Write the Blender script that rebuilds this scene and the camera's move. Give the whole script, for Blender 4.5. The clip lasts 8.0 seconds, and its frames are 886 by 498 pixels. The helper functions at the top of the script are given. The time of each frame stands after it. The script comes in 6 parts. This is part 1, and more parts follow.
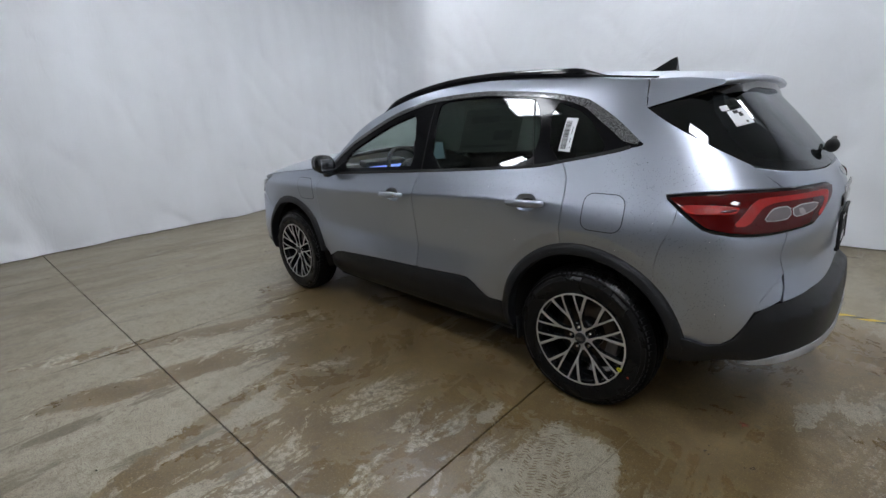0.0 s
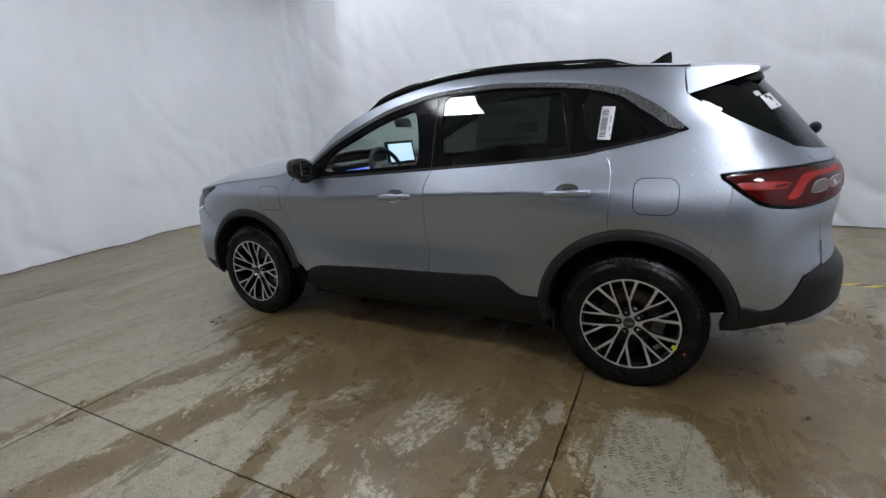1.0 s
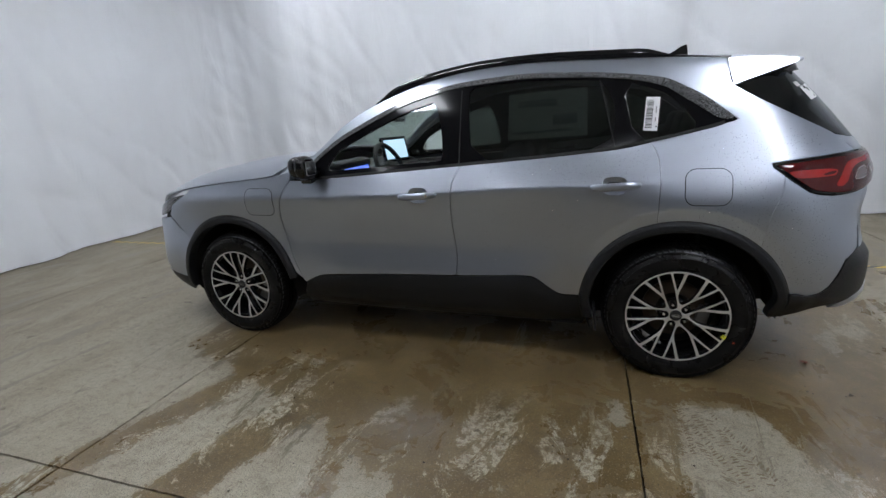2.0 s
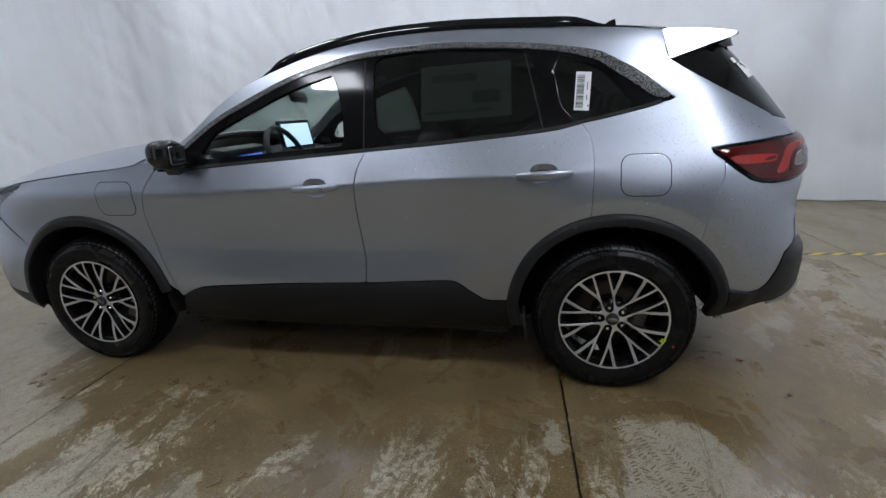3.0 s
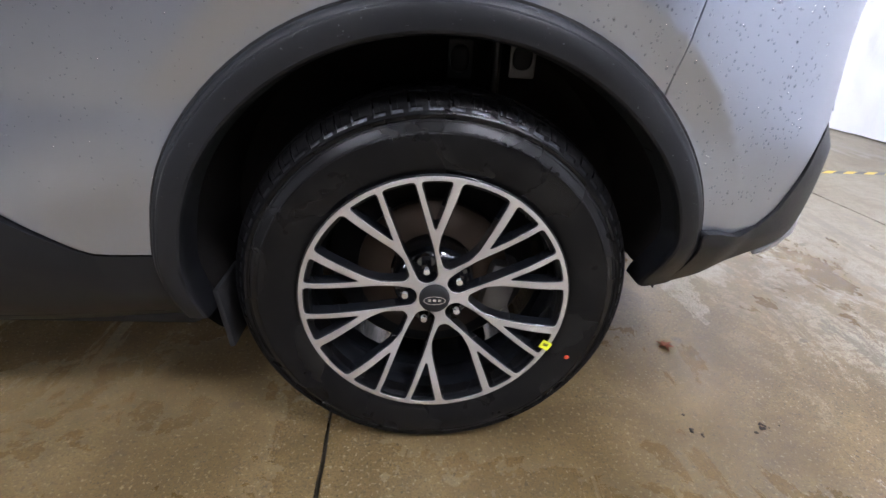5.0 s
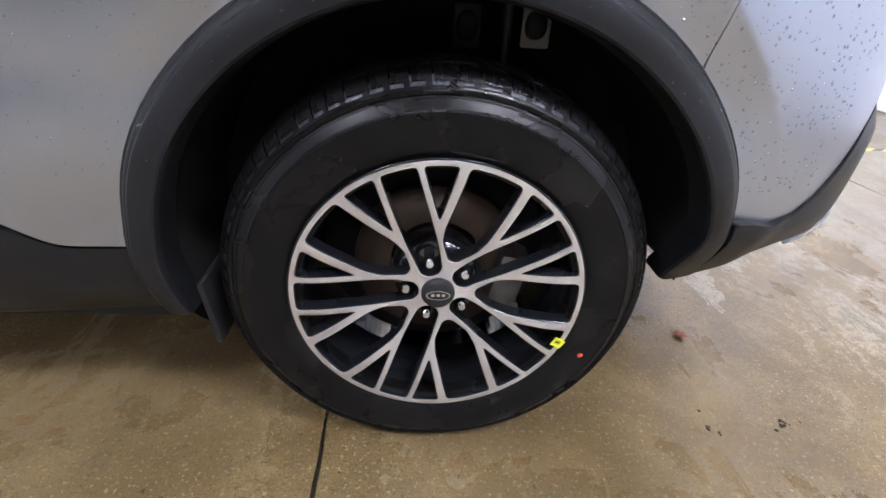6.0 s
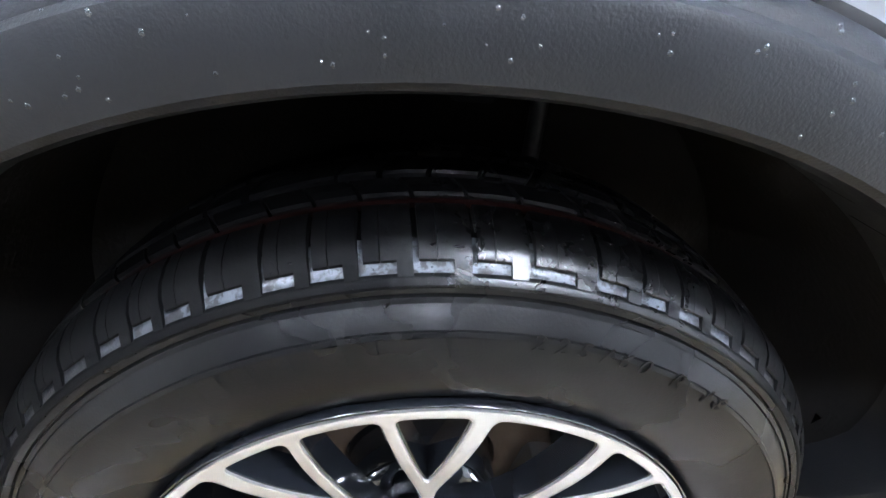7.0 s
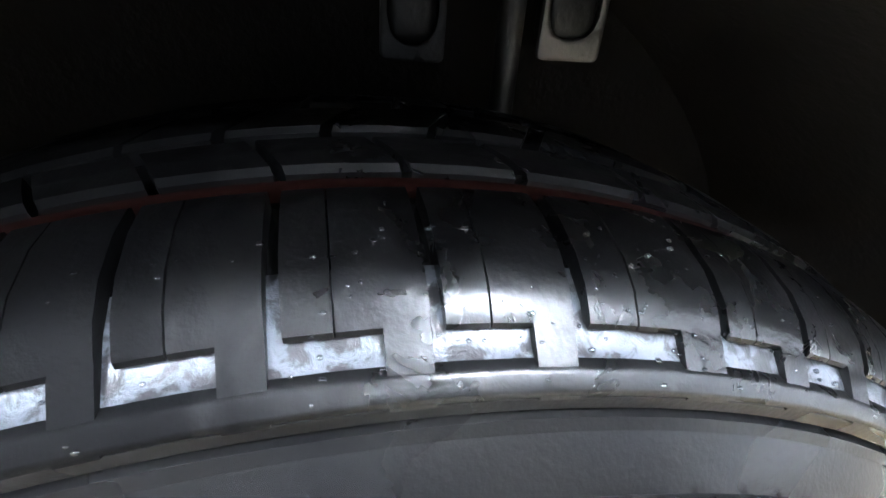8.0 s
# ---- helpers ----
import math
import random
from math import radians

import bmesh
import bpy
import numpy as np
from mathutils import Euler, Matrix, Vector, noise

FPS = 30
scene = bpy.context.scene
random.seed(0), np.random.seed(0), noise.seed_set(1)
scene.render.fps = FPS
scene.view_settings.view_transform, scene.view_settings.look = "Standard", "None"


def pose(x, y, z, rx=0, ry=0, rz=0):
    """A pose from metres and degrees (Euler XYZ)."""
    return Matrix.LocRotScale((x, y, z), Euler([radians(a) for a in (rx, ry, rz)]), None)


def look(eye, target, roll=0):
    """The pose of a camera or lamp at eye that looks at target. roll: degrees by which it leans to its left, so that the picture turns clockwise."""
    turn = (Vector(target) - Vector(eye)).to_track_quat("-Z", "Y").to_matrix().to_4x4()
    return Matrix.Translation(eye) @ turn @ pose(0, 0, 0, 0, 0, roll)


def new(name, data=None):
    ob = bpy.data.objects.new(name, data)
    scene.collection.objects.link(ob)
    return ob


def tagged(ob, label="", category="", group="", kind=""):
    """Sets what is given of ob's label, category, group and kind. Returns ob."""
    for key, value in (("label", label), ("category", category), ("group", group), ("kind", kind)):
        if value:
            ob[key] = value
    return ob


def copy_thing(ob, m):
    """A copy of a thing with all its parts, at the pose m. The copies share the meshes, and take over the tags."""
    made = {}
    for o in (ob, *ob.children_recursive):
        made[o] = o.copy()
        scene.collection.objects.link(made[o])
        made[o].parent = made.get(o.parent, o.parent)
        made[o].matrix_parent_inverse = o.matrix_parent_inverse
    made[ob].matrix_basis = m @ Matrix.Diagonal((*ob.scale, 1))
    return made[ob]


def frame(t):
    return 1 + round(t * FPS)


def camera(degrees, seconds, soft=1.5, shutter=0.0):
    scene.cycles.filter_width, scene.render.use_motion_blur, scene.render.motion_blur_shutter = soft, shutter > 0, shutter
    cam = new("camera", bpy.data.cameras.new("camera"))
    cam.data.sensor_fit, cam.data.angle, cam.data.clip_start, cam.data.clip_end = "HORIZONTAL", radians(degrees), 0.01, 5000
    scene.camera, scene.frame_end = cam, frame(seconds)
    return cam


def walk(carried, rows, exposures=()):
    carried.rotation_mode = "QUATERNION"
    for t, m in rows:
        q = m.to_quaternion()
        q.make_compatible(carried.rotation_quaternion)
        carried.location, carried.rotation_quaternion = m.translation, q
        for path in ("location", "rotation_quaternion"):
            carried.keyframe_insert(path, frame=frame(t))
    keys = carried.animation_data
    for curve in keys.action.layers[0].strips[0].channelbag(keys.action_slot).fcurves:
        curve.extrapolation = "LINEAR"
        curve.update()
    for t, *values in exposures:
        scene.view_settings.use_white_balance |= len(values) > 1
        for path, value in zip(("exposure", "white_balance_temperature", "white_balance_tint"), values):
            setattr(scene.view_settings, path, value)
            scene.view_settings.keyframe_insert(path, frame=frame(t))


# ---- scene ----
import functools

cam = camera(87.6, 8.0)
PATH = [
    (0, (0.971, -2.831, 1.434), (-0.359, -1.439, 0.894), -1.9),
    (0.5, (0.606, -3.058, 1.418), (-0.52, -1.493, 0.885), -2.7),
    (1, (0.218, -3.183, 1.377), (-0.703, -1.486, 0.857), -3.0),
    (1.5, (-0.131, -3.22, 1.372), (-0.896, -1.45, 0.84), -3.2),
    (1.7, (-0.252, -3.248, 1.367), (-0.962, -1.457, 0.83), -3.1),
    (2.8, (-0.513, -3.076, 1.378), (-0.938, -1.201, 0.827), -3.2),
    (3, (-0.388, -2.847, 1.295), (-0.743, -0.966, 0.716), -2.5),
    (3.5, (-0.14, -2.348, 1.058), (-0.245, -0.462, 0.401), 0.3),
    (4, (-0.077, -1.976, 0.936), (-0.034, -0.13, 0.167), 2.6),
    (4.2, (-0.051, -1.85, 0.894), (0.011, -0.022, 0.086), 3.6),
    (5.3, (-0.046, -1.511, 0.812), (0.105, 0.251, -0.122), 3.2),
    (5.5, (-0.046, -1.5, 0.81), (0.104, 0.25, -0.147), 3.3),
    (6, (-0.047, -1.473, 0.806), (0.091, 0.253, -0.193), 3.6),
    (6.5, (-0.059, -1.306, 0.824), (0.105, 0.401, -0.204), 4.2),
    (6.8, (-0.0588, -1.1344, 0.8561), (0.1194, 0.5496, -0.208), 5.2),
    (7.0, (-0.0342, -1.0503, 0.8348), (0.1708, 0.6292, -0.2316), 5.4),
    (7.2, (-0.0134, -0.9778, 0.797), (0.2649, 0.6477, -0.3346), 6.6),
    (7.5, (-0.002, -0.9425, 0.7655), (0.3501, 0.7696, -0.2065), 5.6),
    (8.0, (-0.0083, -0.9144, 0.7578), (0.3983, 0.7652, -0.249), 4.8),
]
EXPOSURES = [(0.0, -0.02, 6420, 10), (2.8, 0.0, 6330, 10), (3.4, 0.02, 6200, 10), (4.2, 0.6, 6200, 12), (5.4, 1.52, 6200, 20), (6.5, 1.85, 6120, 17), (6.9, 2.4, 5850, 12), (7.2, 3.0, 5850, 10), (8.0, 3.5, 5950, 9)]
walk(cam, [(t, look(eye, target, roll)) for t, eye, target, roll in PATH], EXPOSURES)

# ---- room and light dimensions ----
CEIL = 4.5


# ceiling lights: x, y and size; two close to the near side of the car, an added row behind the camera, the rest over
# the car and the far side
LAMPS = [(-2.8, -2.9, 1.1), (1.65, -3.0, 1.3), (3.4, -4.0, 0.85), (-4.7, -0.8, 0.9), (-3.2, 0.9, 0.9), (0.8, 1.5, 1.0), (-4.4, 2.5, 0.9), (-1.2, 2.8, 0.95), (2.6, 2.4, 0.9),
         # unseen row, added to brighten the car's shoulder
         (-4.6, -6.4, 0.75), (-2.2, -6.5, 0.7), (0.2, -6.6, 0.7), (2.6, -6.5, 0.75)]

world = bpy.data.worlds.new("room_air")
scene.world = world
world.use_nodes = True
world.node_tree.nodes["Background"].inputs[0].default_value = (0.8, 0.85, 0.9, 1)
world.node_tree.nodes["Background"].inputs[1].default_value = 0.02

# ---- materials ----


class Nodes:
    """A small wrapper to wire a node material."""

    def __init__(self, name):
        self.mat = bpy.data.materials.new(name)
        self.mat.use_nodes = True
        self.tree = self.mat.node_tree
        self.bsdf = self.tree.nodes["Principled BSDF"]
        self.out = self.tree.nodes["Material Output"]

    def add(self, kind, **values):
        node = self.tree.nodes.new(kind)
        for key, value in values.items():
            if key == "operation":
                node.operation = value
            elif key == "blend":
                node.blend_type = value
            elif key == "feature":
                node.feature = value
        return node

    def link(self, a, b):
        self.tree.links.new(a, b)

    def place(self, scale=(1, 1, 1), world_space=True, turn=0.0):
        if world_space:
            src = self.add("ShaderNodeNewGeometry").outputs["Position"]
        else:
            src = self.add("ShaderNodeTexCoord").outputs["Object"]
        m = self.add("ShaderNodeMapping")
        m.inputs["Scale"].default_value = scale
        m.inputs["Rotation"].default_value = (0, 0, radians(turn))
        self.link(src, m.inputs["Vector"])
        return m.outputs["Vector"]

    def noise(self, vec, scale, detail=4.0, rough=0.55, warp=0.0):
        n = self.add("ShaderNodeTexNoise")
        n.inputs["Scale"].default_value = scale
        n.inputs["Detail"].default_value = detail
        n.inputs["Roughness"].default_value = rough
        n.inputs["Distortion"].default_value = warp
        self.link(vec, n.inputs["Vector"])
        return n.outputs["Fac"]

    def ramp(self, fac, stops):
        r = self.add("ShaderNodeValToRGB")
        els = r.color_ramp.elements
        while len(els) < len(stops):
            els.new(0.5)
        for el, (pos, col) in zip(els, stops):
            el.position = pos
            el.color = (*col, 1) if len(col) == 3 else col
        self.link(fac, r.inputs["Fac"])
        return r.outputs["Color"]

    def level(self, fac, lo, hi, a, b):
        r = self.add("ShaderNodeMapRange")
        for k, v in (("From Min", lo), ("From Max", hi), ("To Min", a), ("To Max", b)):
            r.inputs[k].default_value = v
        self.link(fac, r.inputs["Value"])
        return r.outputs["Result"]

    def mix(self, fac, a, b, blend="MIX"):
        m = self.add("ShaderNodeMixRGB", blend=blend)
        for slot, v in (("Fac", fac), ("Color1", a), ("Color2", b)):
            if isinstance(v, (int, float)):
                m.inputs[slot].default_value = v
            elif isinstance(v, tuple):
                m.inputs[slot].default_value = (*v, 1)
            else:
                self.link(v, m.inputs[slot])
        return m.outputs["Color"]

    def math(self, op, a, b=0.0):
        m = self.add("ShaderNodeMath", operation=op)
        for k, v in enumerate((a, b)):
            if isinstance(v, (int, float)):
                m.inputs[k].default_value = v
            else:
                self.link(v, m.inputs[k])
        return m.outputs[0]

    def bump(self, height, strength, distance=0.01, onto=None):
        b = self.add("ShaderNodeBump")
        b.inputs["Strength"].default_value = strength
        b.inputs["Distance"].default_value = distance
        self.link(height, b.inputs["Height"])
        if onto is not None:
            self.link(onto, b.inputs["Normal"])
        return b.outputs["Normal"]

    def set(self, **values):
        for key, v in values.items():
            sock = self.bsdf.inputs[key.replace("_", " ")]
            if isinstance(v, (int, float)):
                sock.default_value = v
            elif isinstance(v, tuple):
                sock.default_value = (*v, 1)
            else:
                self.link(v, sock)
        return self


def droplets(n, vec, scale, cover):
    """Height of scattered water beads."""
    v = n.add("ShaderNodeTexVoronoi")
    v.inputs["Scale"].default_value = scale
    n.link(vec, v.inputs["Vector"])
    size = n.add("ShaderNodeSeparateColor")
    n.link(v.outputs["Color"], size.inputs["Color"])
    edge = n.level(size.outputs["Red"], 1 - cover, 1.0, 0.0, 0.42)
    h = n.math("SUBTRACT", edge, v.outputs["Distance"])
    h = n.math("MAXIMUM", h, 0.0)
    return n.math("POWER", h, 0.5)


def make_paint(name, color):
    n = Nodes(name)
    vec = n.place()
    dirt = n.noise(vec, 3.5, 6, 0.65)
    col = n.mix(n.level(dirt, 0.3, 0.7, 0.0, 0.10), color, tuple(c * 0.8 for c in color))
    n.set(Base_Color=col, Metallic=0.97, Roughness=n.level(dirt, 0.3, 0.7, 0.31, 0.34), Coat_Weight=0.30,
          Coat_Roughness=n.level(dirt, 0.35, 0.75, 0.06, 0.12))
    return n.mat


def make_plain(name, color, rough=0.5, metal=0.0, grain=0.0, grain_scale=400, vary=0.15, coat=0.0):
    n = Nodes(name)
    vec = n.place(world_space=False)
    fac = n.noise(vec, 9, 5, 0.6)
    col = n.mix(n.level(fac, 0.3, 0.7, 0.0, 1.0), tuple(c * (1 - vary) for c in color), tuple(min(1, c * (1 + vary)) for c in color))
    n.set(Base_Color=col, Metallic=metal, Roughness=n.level(fac, 0.3, 0.7, max(0.02, rough * 0.85), min(1, rough * 1.15)), Coat_Weight=coat, Coat_Roughness=0.04)
    if grain:
        n.set(Normal=n.bump(n.noise(vec, grain_scale, 3), grain, 0.002))
    return n.mat


def make_cladding():
    n = Nodes("grained_black_plastic")
    vec = n.place()
    fac = n.noise(vec, 5, 5, 0.6)
    grain = n.bump(n.noise(vec, 650, 2), 0.25, 0.001)
    n.set(Base_Color=n.mix(n.level(fac, 0.3, 0.7, 0, 1), (0.007, 0.0075, 0.0085), (0.012, 0.0125, 0.014)),
          Roughness=n.level(fac, 0.3, 0.7, 0.38, 0.48), Normal=grain, Specular_IOR_Level=0.27)
    return n.mat


def make_glass(name, tint, rough=0.0, wet=False, shine=0.042):
    n = Nodes(name)
    clear = n.add("ShaderNodeBsdfTransparent")
    clear.inputs["Color"].default_value = (*tint, 1)
    gloss = n.add("ShaderNodeBsdfGlossy")
    gloss.inputs["Roughness"].default_value = rough
    gloss.inputs["Color"].default_value = (0.95, 0.97, 1.0, 1)
    facing = n.add("ShaderNodeLayerWeight")
    facing.inputs["Blend"].default_value = 0.5
    fres = n.math("ADD", n.math("MULTIPLY", n.math("POWER", facing.outputs["Facing"], 4.0), 0.6), shine)
    if wet:
        vec = n.place()
        d = n.math("MULTIPLY", droplets(n, vec, 140, 0.5), n.level(n.noise(vec, 3, 3), 0.52, 0.62, 0.0, 1.0))
        nrm = n.bump(d, 0.5, 0.003)
        n.link(nrm, gloss.inputs["Normal"])
    m = n.add("ShaderNodeMixShader")
    n.link(fres, m.inputs[0])
    n.link(clear.outputs[0], m.inputs[1])
    n.link(gloss.outputs[0], m.inputs[2])
    n.link(m.outputs[0], n.out.inputs["Surface"])
    return n.mat


def make_wet_trim():
    n = Nodes("beaded_trim_painted_glints")
    vec = n.place()
    d = droplets(n, vec, 150, 0.9)
    # grey flecks in the base colour paint the light caught by the beads
    wet = n.level(n.noise(vec, 190, 3, 0.6), 0.46, 0.56, 0.0, 1.0)
    n.set(Base_Color=n.mix(wet, (0.015, 0.015, 0.016), (0.20, 0.205, 0.21)), Roughness=0.14, Coat_Weight=0.6, Normal=n.bump(d, 1.0, 0.006))
    return n.mat


def make_rubber(name, wet):
    """Tyre rubber; the wet one is drier ahead of the wheel's top, with a ragged limit."""
    n = Nodes(name)
    vec = n.place(world_space=wet)
    fac = n.noise(vec, 14, 6, 0.65)
    film = n.noise(vec, 45, 5, 0.6, 0.6)
    k = 0.6 if wet else 1.0
    col = n.mix(n.level(fac, 0.35, 0.7, 0, 1), (0.0045 * k, 0.0045 * k, 0.005 * k), (0.0075 * k, 0.0073 * k, 0.0070 * k))
    grain = n.bump(n.noise(vec, 500, 3), 0.12, 0.001)
    sep = n.add("ShaderNodeSeparateXYZ")
    n.link(vec, sep.inputs[0])
    if wet:
        drier = n.level(n.math("ADD", sep.outputs[0], n.level(film, 0.2, 0.8, -0.03, 0.03)), -0.045, 0.005, 1.0, 0.0)
        drier = n.math("MAXIMUM", drier, n.level(sep.outputs[2], 0.60, 0.66, 1.0, 0.0))
        gloss = n.mix(drier, n.level(film, 0.40, 0.60, 0.36, 0.25), (0.60, 0.60, 0.60))
        n.set(Base_Color=col, Roughness=gloss, Normal=n.bump(film, 0.22, 0.002, grain), Specular_IOR_Level=n.level(drier, 0.0, 1.0, 0.38, 0.06))
        return n.mat
    r = n.math("SQRT", n.math("ADD", n.math("MULTIPLY", sep.outputs[0], sep.outputs[0]), n.math("MULTIPLY", sep.outputs[2], sep.outputs[2])))
    dry_side = n.math("MULTIPLY", n.level(n.noise(vec, 9, 4, 0.55, 0.3), 0.30, 0.75, 0.34, 0.26), n.level(r, 0.336, 0.343, 1.0, 0.35))
    smear = n.level(n.noise(n.place((1, 1, 1), world_space=False), 9, 3, 0.5, 0.3), 0.46, 0.72, 0.0, 1.0)
    n.set(Base_Color=col, Roughness=n.math("MULTIPLY", dry_side, n.level(smear, 0.0, 1.0, 1.0, 0.75)), Normal=grain, Specular_IOR_Level=n.level(smear, 0.0, 1.0, 0.15, 0.30))
    return n.mat


def make_machined():
    n = Nodes("machined_aluminium")
    vec = n.place(world_space=False)
    sep = n.add("ShaderNodeSeparateXYZ")
    n.link(vec, sep.inputs[0])
    r = n.math("SQRT", n.math("ADD", n.math("MULTIPLY", sep.outputs[0], sep.outputs[0]), n.math("MULTIPLY", sep.outputs[2], sep.outputs[2])))
    rings = n.math("SINE", n.math("MULTIPLY", r, 5200.0))
    n.set(Base_Color=(0.66, 0.65, 0.64), Metallic=0.85, Roughness=0.34, Normal=n.bump(rings, 0.06, 0.0005), Coat_Weight=0.3)
    return n.mat


def make_concrete():
    n = Nodes("stained_concrete")
    vec = n.place()
    mid = n.noise(vec, 1.5, 10, 0.66, 0.35)
    fine = n.noise(vec, 30, 8, 0.7)
    grit = n.noise(vec, 240, 3)
    streak = n.noise(n.place((2.6, 0.5, 1), turn=6), 2.4, 10, 0.70, 0.5)
    soft = n.noise(vec, 0.7, 4, 0.55, 0.3)
    sep = n.add("ShaderNodeSeparateXYZ")
    n.link(vec, sep.inputs[0])

    def oval(cx, cy, rx, ry):
        dx = n.math("DIVIDE", n.math("SUBTRACT", sep.outputs[0], cx), rx)
        dy = n.math("DIVIDE", n.math("SUBTRACT", sep.outputs[1], cy), ry)
        return n.math("SQRT", n.math("ADD", n.math("MULTIPLY", dx, dx), n.math("MULTIPLY", dy, dy)))

    X, Y = sep.outputs[0], sep.outputs[1]

    def slope(cx, kx, cy, ky):
        """kx (x - cx) + ky (y - cy)."""
        return n.math("ADD", n.math("MULTIPLY", n.math("SUBTRACT", X, cx), kx), n.math("MULTIPLY", n.math("SUBTRACT", Y, cy), ky))

    def least(*v):
        return functools.reduce(lambda p, q: n.math("MINIMUM", p, q), v)

    def most(*v):
        return functools.reduce(lambda p, q: n.math("MAXIMUM", p, q), v)

    # damp brown film round the car against the dry pale skin: distances in metres into each dry stretch
    far = oval(-0.85, -0.35, 2.15, 1.95)
    ragged = n.math("ADD", far, n.level(mid, 0.2, 0.8, -0.62, 0.62))
    ragged = n.math("ADD", ragged, n.level(streak, 0.2, 0.8, -0.42, 0.42))
    ragged = n.math("SUBTRACT", ragged, 1.05)
    by_front = most(least(slope(-2.86, -0.41, -1.13, -0.91), slope(-1.10, -1.0, 0, 0)), slope(-3.0, -1.0, 0, 0))
    by_rear = least(slope(-0.055, 1.0, 0, 0), slope(0, 0, -1.068, -1.0), slope(0.36, -0.94, -1.12, -0.33))
    small = n.level(oval(-0.30, -1.27, 0.09, 0.17), 0.0, 2.0, 0.10, -0.10)
    behind = least(slope(0.66, 1.0, 0, 0), n.math("SUBTRACT", ragged, 0.14), most(slope(0, 0, -1.15, 1.0), slope(1.4, 1.0, 0, 0)))
    beyond = least(slope(0, 0, 1.15, 1.0), ragged)
    nearer = least(slope(0, 0, -1.75, -1.0), n.math("SUBTRACT", ragged, 0.22))
    field = most(by_front, by_rear, small, behind, beyond, nearer)
    field = n.math("ADD", field, n.level(mid, 0.2, 0.8, -0.13, 0.13))
    field = n.math("ADD", field, n.level(streak, 0.2, 0.8, -0.10, 0.10))
    field = n.math("ADD", field, n.level(fine, 0.2, 0.8, -0.07, 0.07))
    # damp wheel tracks across the dry skin, and the wet gap in the patch behind the rear wheel
    for cx, cy, k, half in ((-2.28, -1.37, 0.36, 0.085), (-1.83, -1.63, 0.23, 0.115), (-1.45, -1.80, -0.335, 0.055), (0.60, -1.40, -0.3, 0.08)):
        off = n.math("SUBTRACT", n.math("ABSOLUTE", slope(cx, 1.0, cy, -k)), half)
        off = n.math("ADD", off, n.math("MAXIMUM", slope(0, 0, -2.6, -0.4), 0.0))
        field = least(field, n.math("ADD", off, n.math("ADD", n.level(fine, 0.2, 0.8, -0.06, 0.06), n.level(streak, 0.2, 0.8, -0.07, 0.07))))
    # the wet core under and close round the car, smooth and brown, with a clear edge
    hx = n.math("POWER", n.math("ABSOLUTE", n.math("DIVIDE", n.math("ADD", X, 1.15), 1.80)), 6.0)
    hy = n.math("POWER", n.math("ABSOLUTE", n.math("DIVIDE", Y, 1.06)), 6.0)
    core = n.math("ADD", n.math("ADD", hx, hy), n.level(mid, 0.2, 0.8, -0.30, 0.30))
    wet = n.level(core, 0.94, 1.10, 1.0, 0.0)
    dry = n.math("MULTIPLY", n.level(field, 0.0, 0.014, 0.0, 1.0), n.math("SUBTRACT", 1.0, wet))
    brown = n.ramp(n.noise(vec, 3.6, 10, 0.70, 0.5), [(0.28, (0.092, 0.060, 0.021)), (0.48, (0.160, 0.109, 0.043)), (0.64, (0.225, 0.160, 0.070)), (0.8, (0.28, 0.212, 0.112))])
    scrape = n.math("MULTIPLY", n.level(n.noise(n.place((2.0, 0.8, 1), turn=10), 2.1, 14, 0.76, 0.9), 0.535, 0.547, 0.0, 1.0), n.level(fine, 0.45, 0.55, 1.0, 0.25))
    reach = n.math("MAXIMUM", n.level(sep.outputs[1], -1.42, -1.12, 1.0, 0.0), n.math("MAXIMUM", n.level(sep.outputs[0], 0.80, 1.5, 0.0, 0.8), n.level(sep.outputs[0], -2.0, -1.6, 1.0, 0.0)))
    scrape = n.math("MULTIPLY", n.math("MULTIPLY", scrape, reach), n.math("SUBTRACT", 1.0, wet))
    brown = n.mix(n.math("MULTIPLY", reach, 0.25), brown, (0.115, 0.080, 0.034))
    brown = n.mix(n.math("MULTIPLY", wet, 0.12), brown, (0.085, 0.056, 0.022))
    brown = n.mix(scrape, brown, (0.43, 0.39, 0.295))
    pale = n.ramp(soft, [(0.3, (0.34, 0.305, 0.225)), (0.7, (0.43, 0.39, 0.305))])
    grey = n.ramp(n.noise(n.place((1.8, 0.6, 1), turn=4), 1.7, 9, 0.66, 0.6), [(0.3, (0.115, 0.092, 0.055)), (0.42, (0.19, 0.160, 0.108)), (0.58, (0.275, 0.245, 0.183)), (0.8, (0.33, 0.30, 0.24))])
    dry_col = n.mix(n.level(far, 1.0, 1.8, 0.15, 0.9), pale, grey)
    # darker damp streaks across the dry skin
    damp = n.level(n.noise(n.place((2.2, 0.55, 1), turn=8), 2.0, 10, 0.70, 0.7), 0.555, 0.60, 0.0, 0.85)
    dry_col = n.mix(damp, dry_col, (0.125, 0.100, 0.060))
    base = n.mix(dry, brown, dry_col)
    base = n.mix(n.level(n.noise(vec, 11, 8, 0.72, 0.4), 0.50, 0.68, 0.0, 0.42), base, (0.100, 0.074, 0.038))
    base = n.mix(n.level(n.noise(vec, 17, 6, 0.7), 0.62, 0.70, 0.0, 0.35), base, (0.33, 0.295, 0.22))
    base = n.mix(n.level(fine, 0.48, 0.75, 0.0, 0.55), base, (0.075, 0.056, 0.030))
    spots = n.level(n.noise(vec, 7.5, 3, 0.5), 0.70, 0.73, 0.0, 0.65)
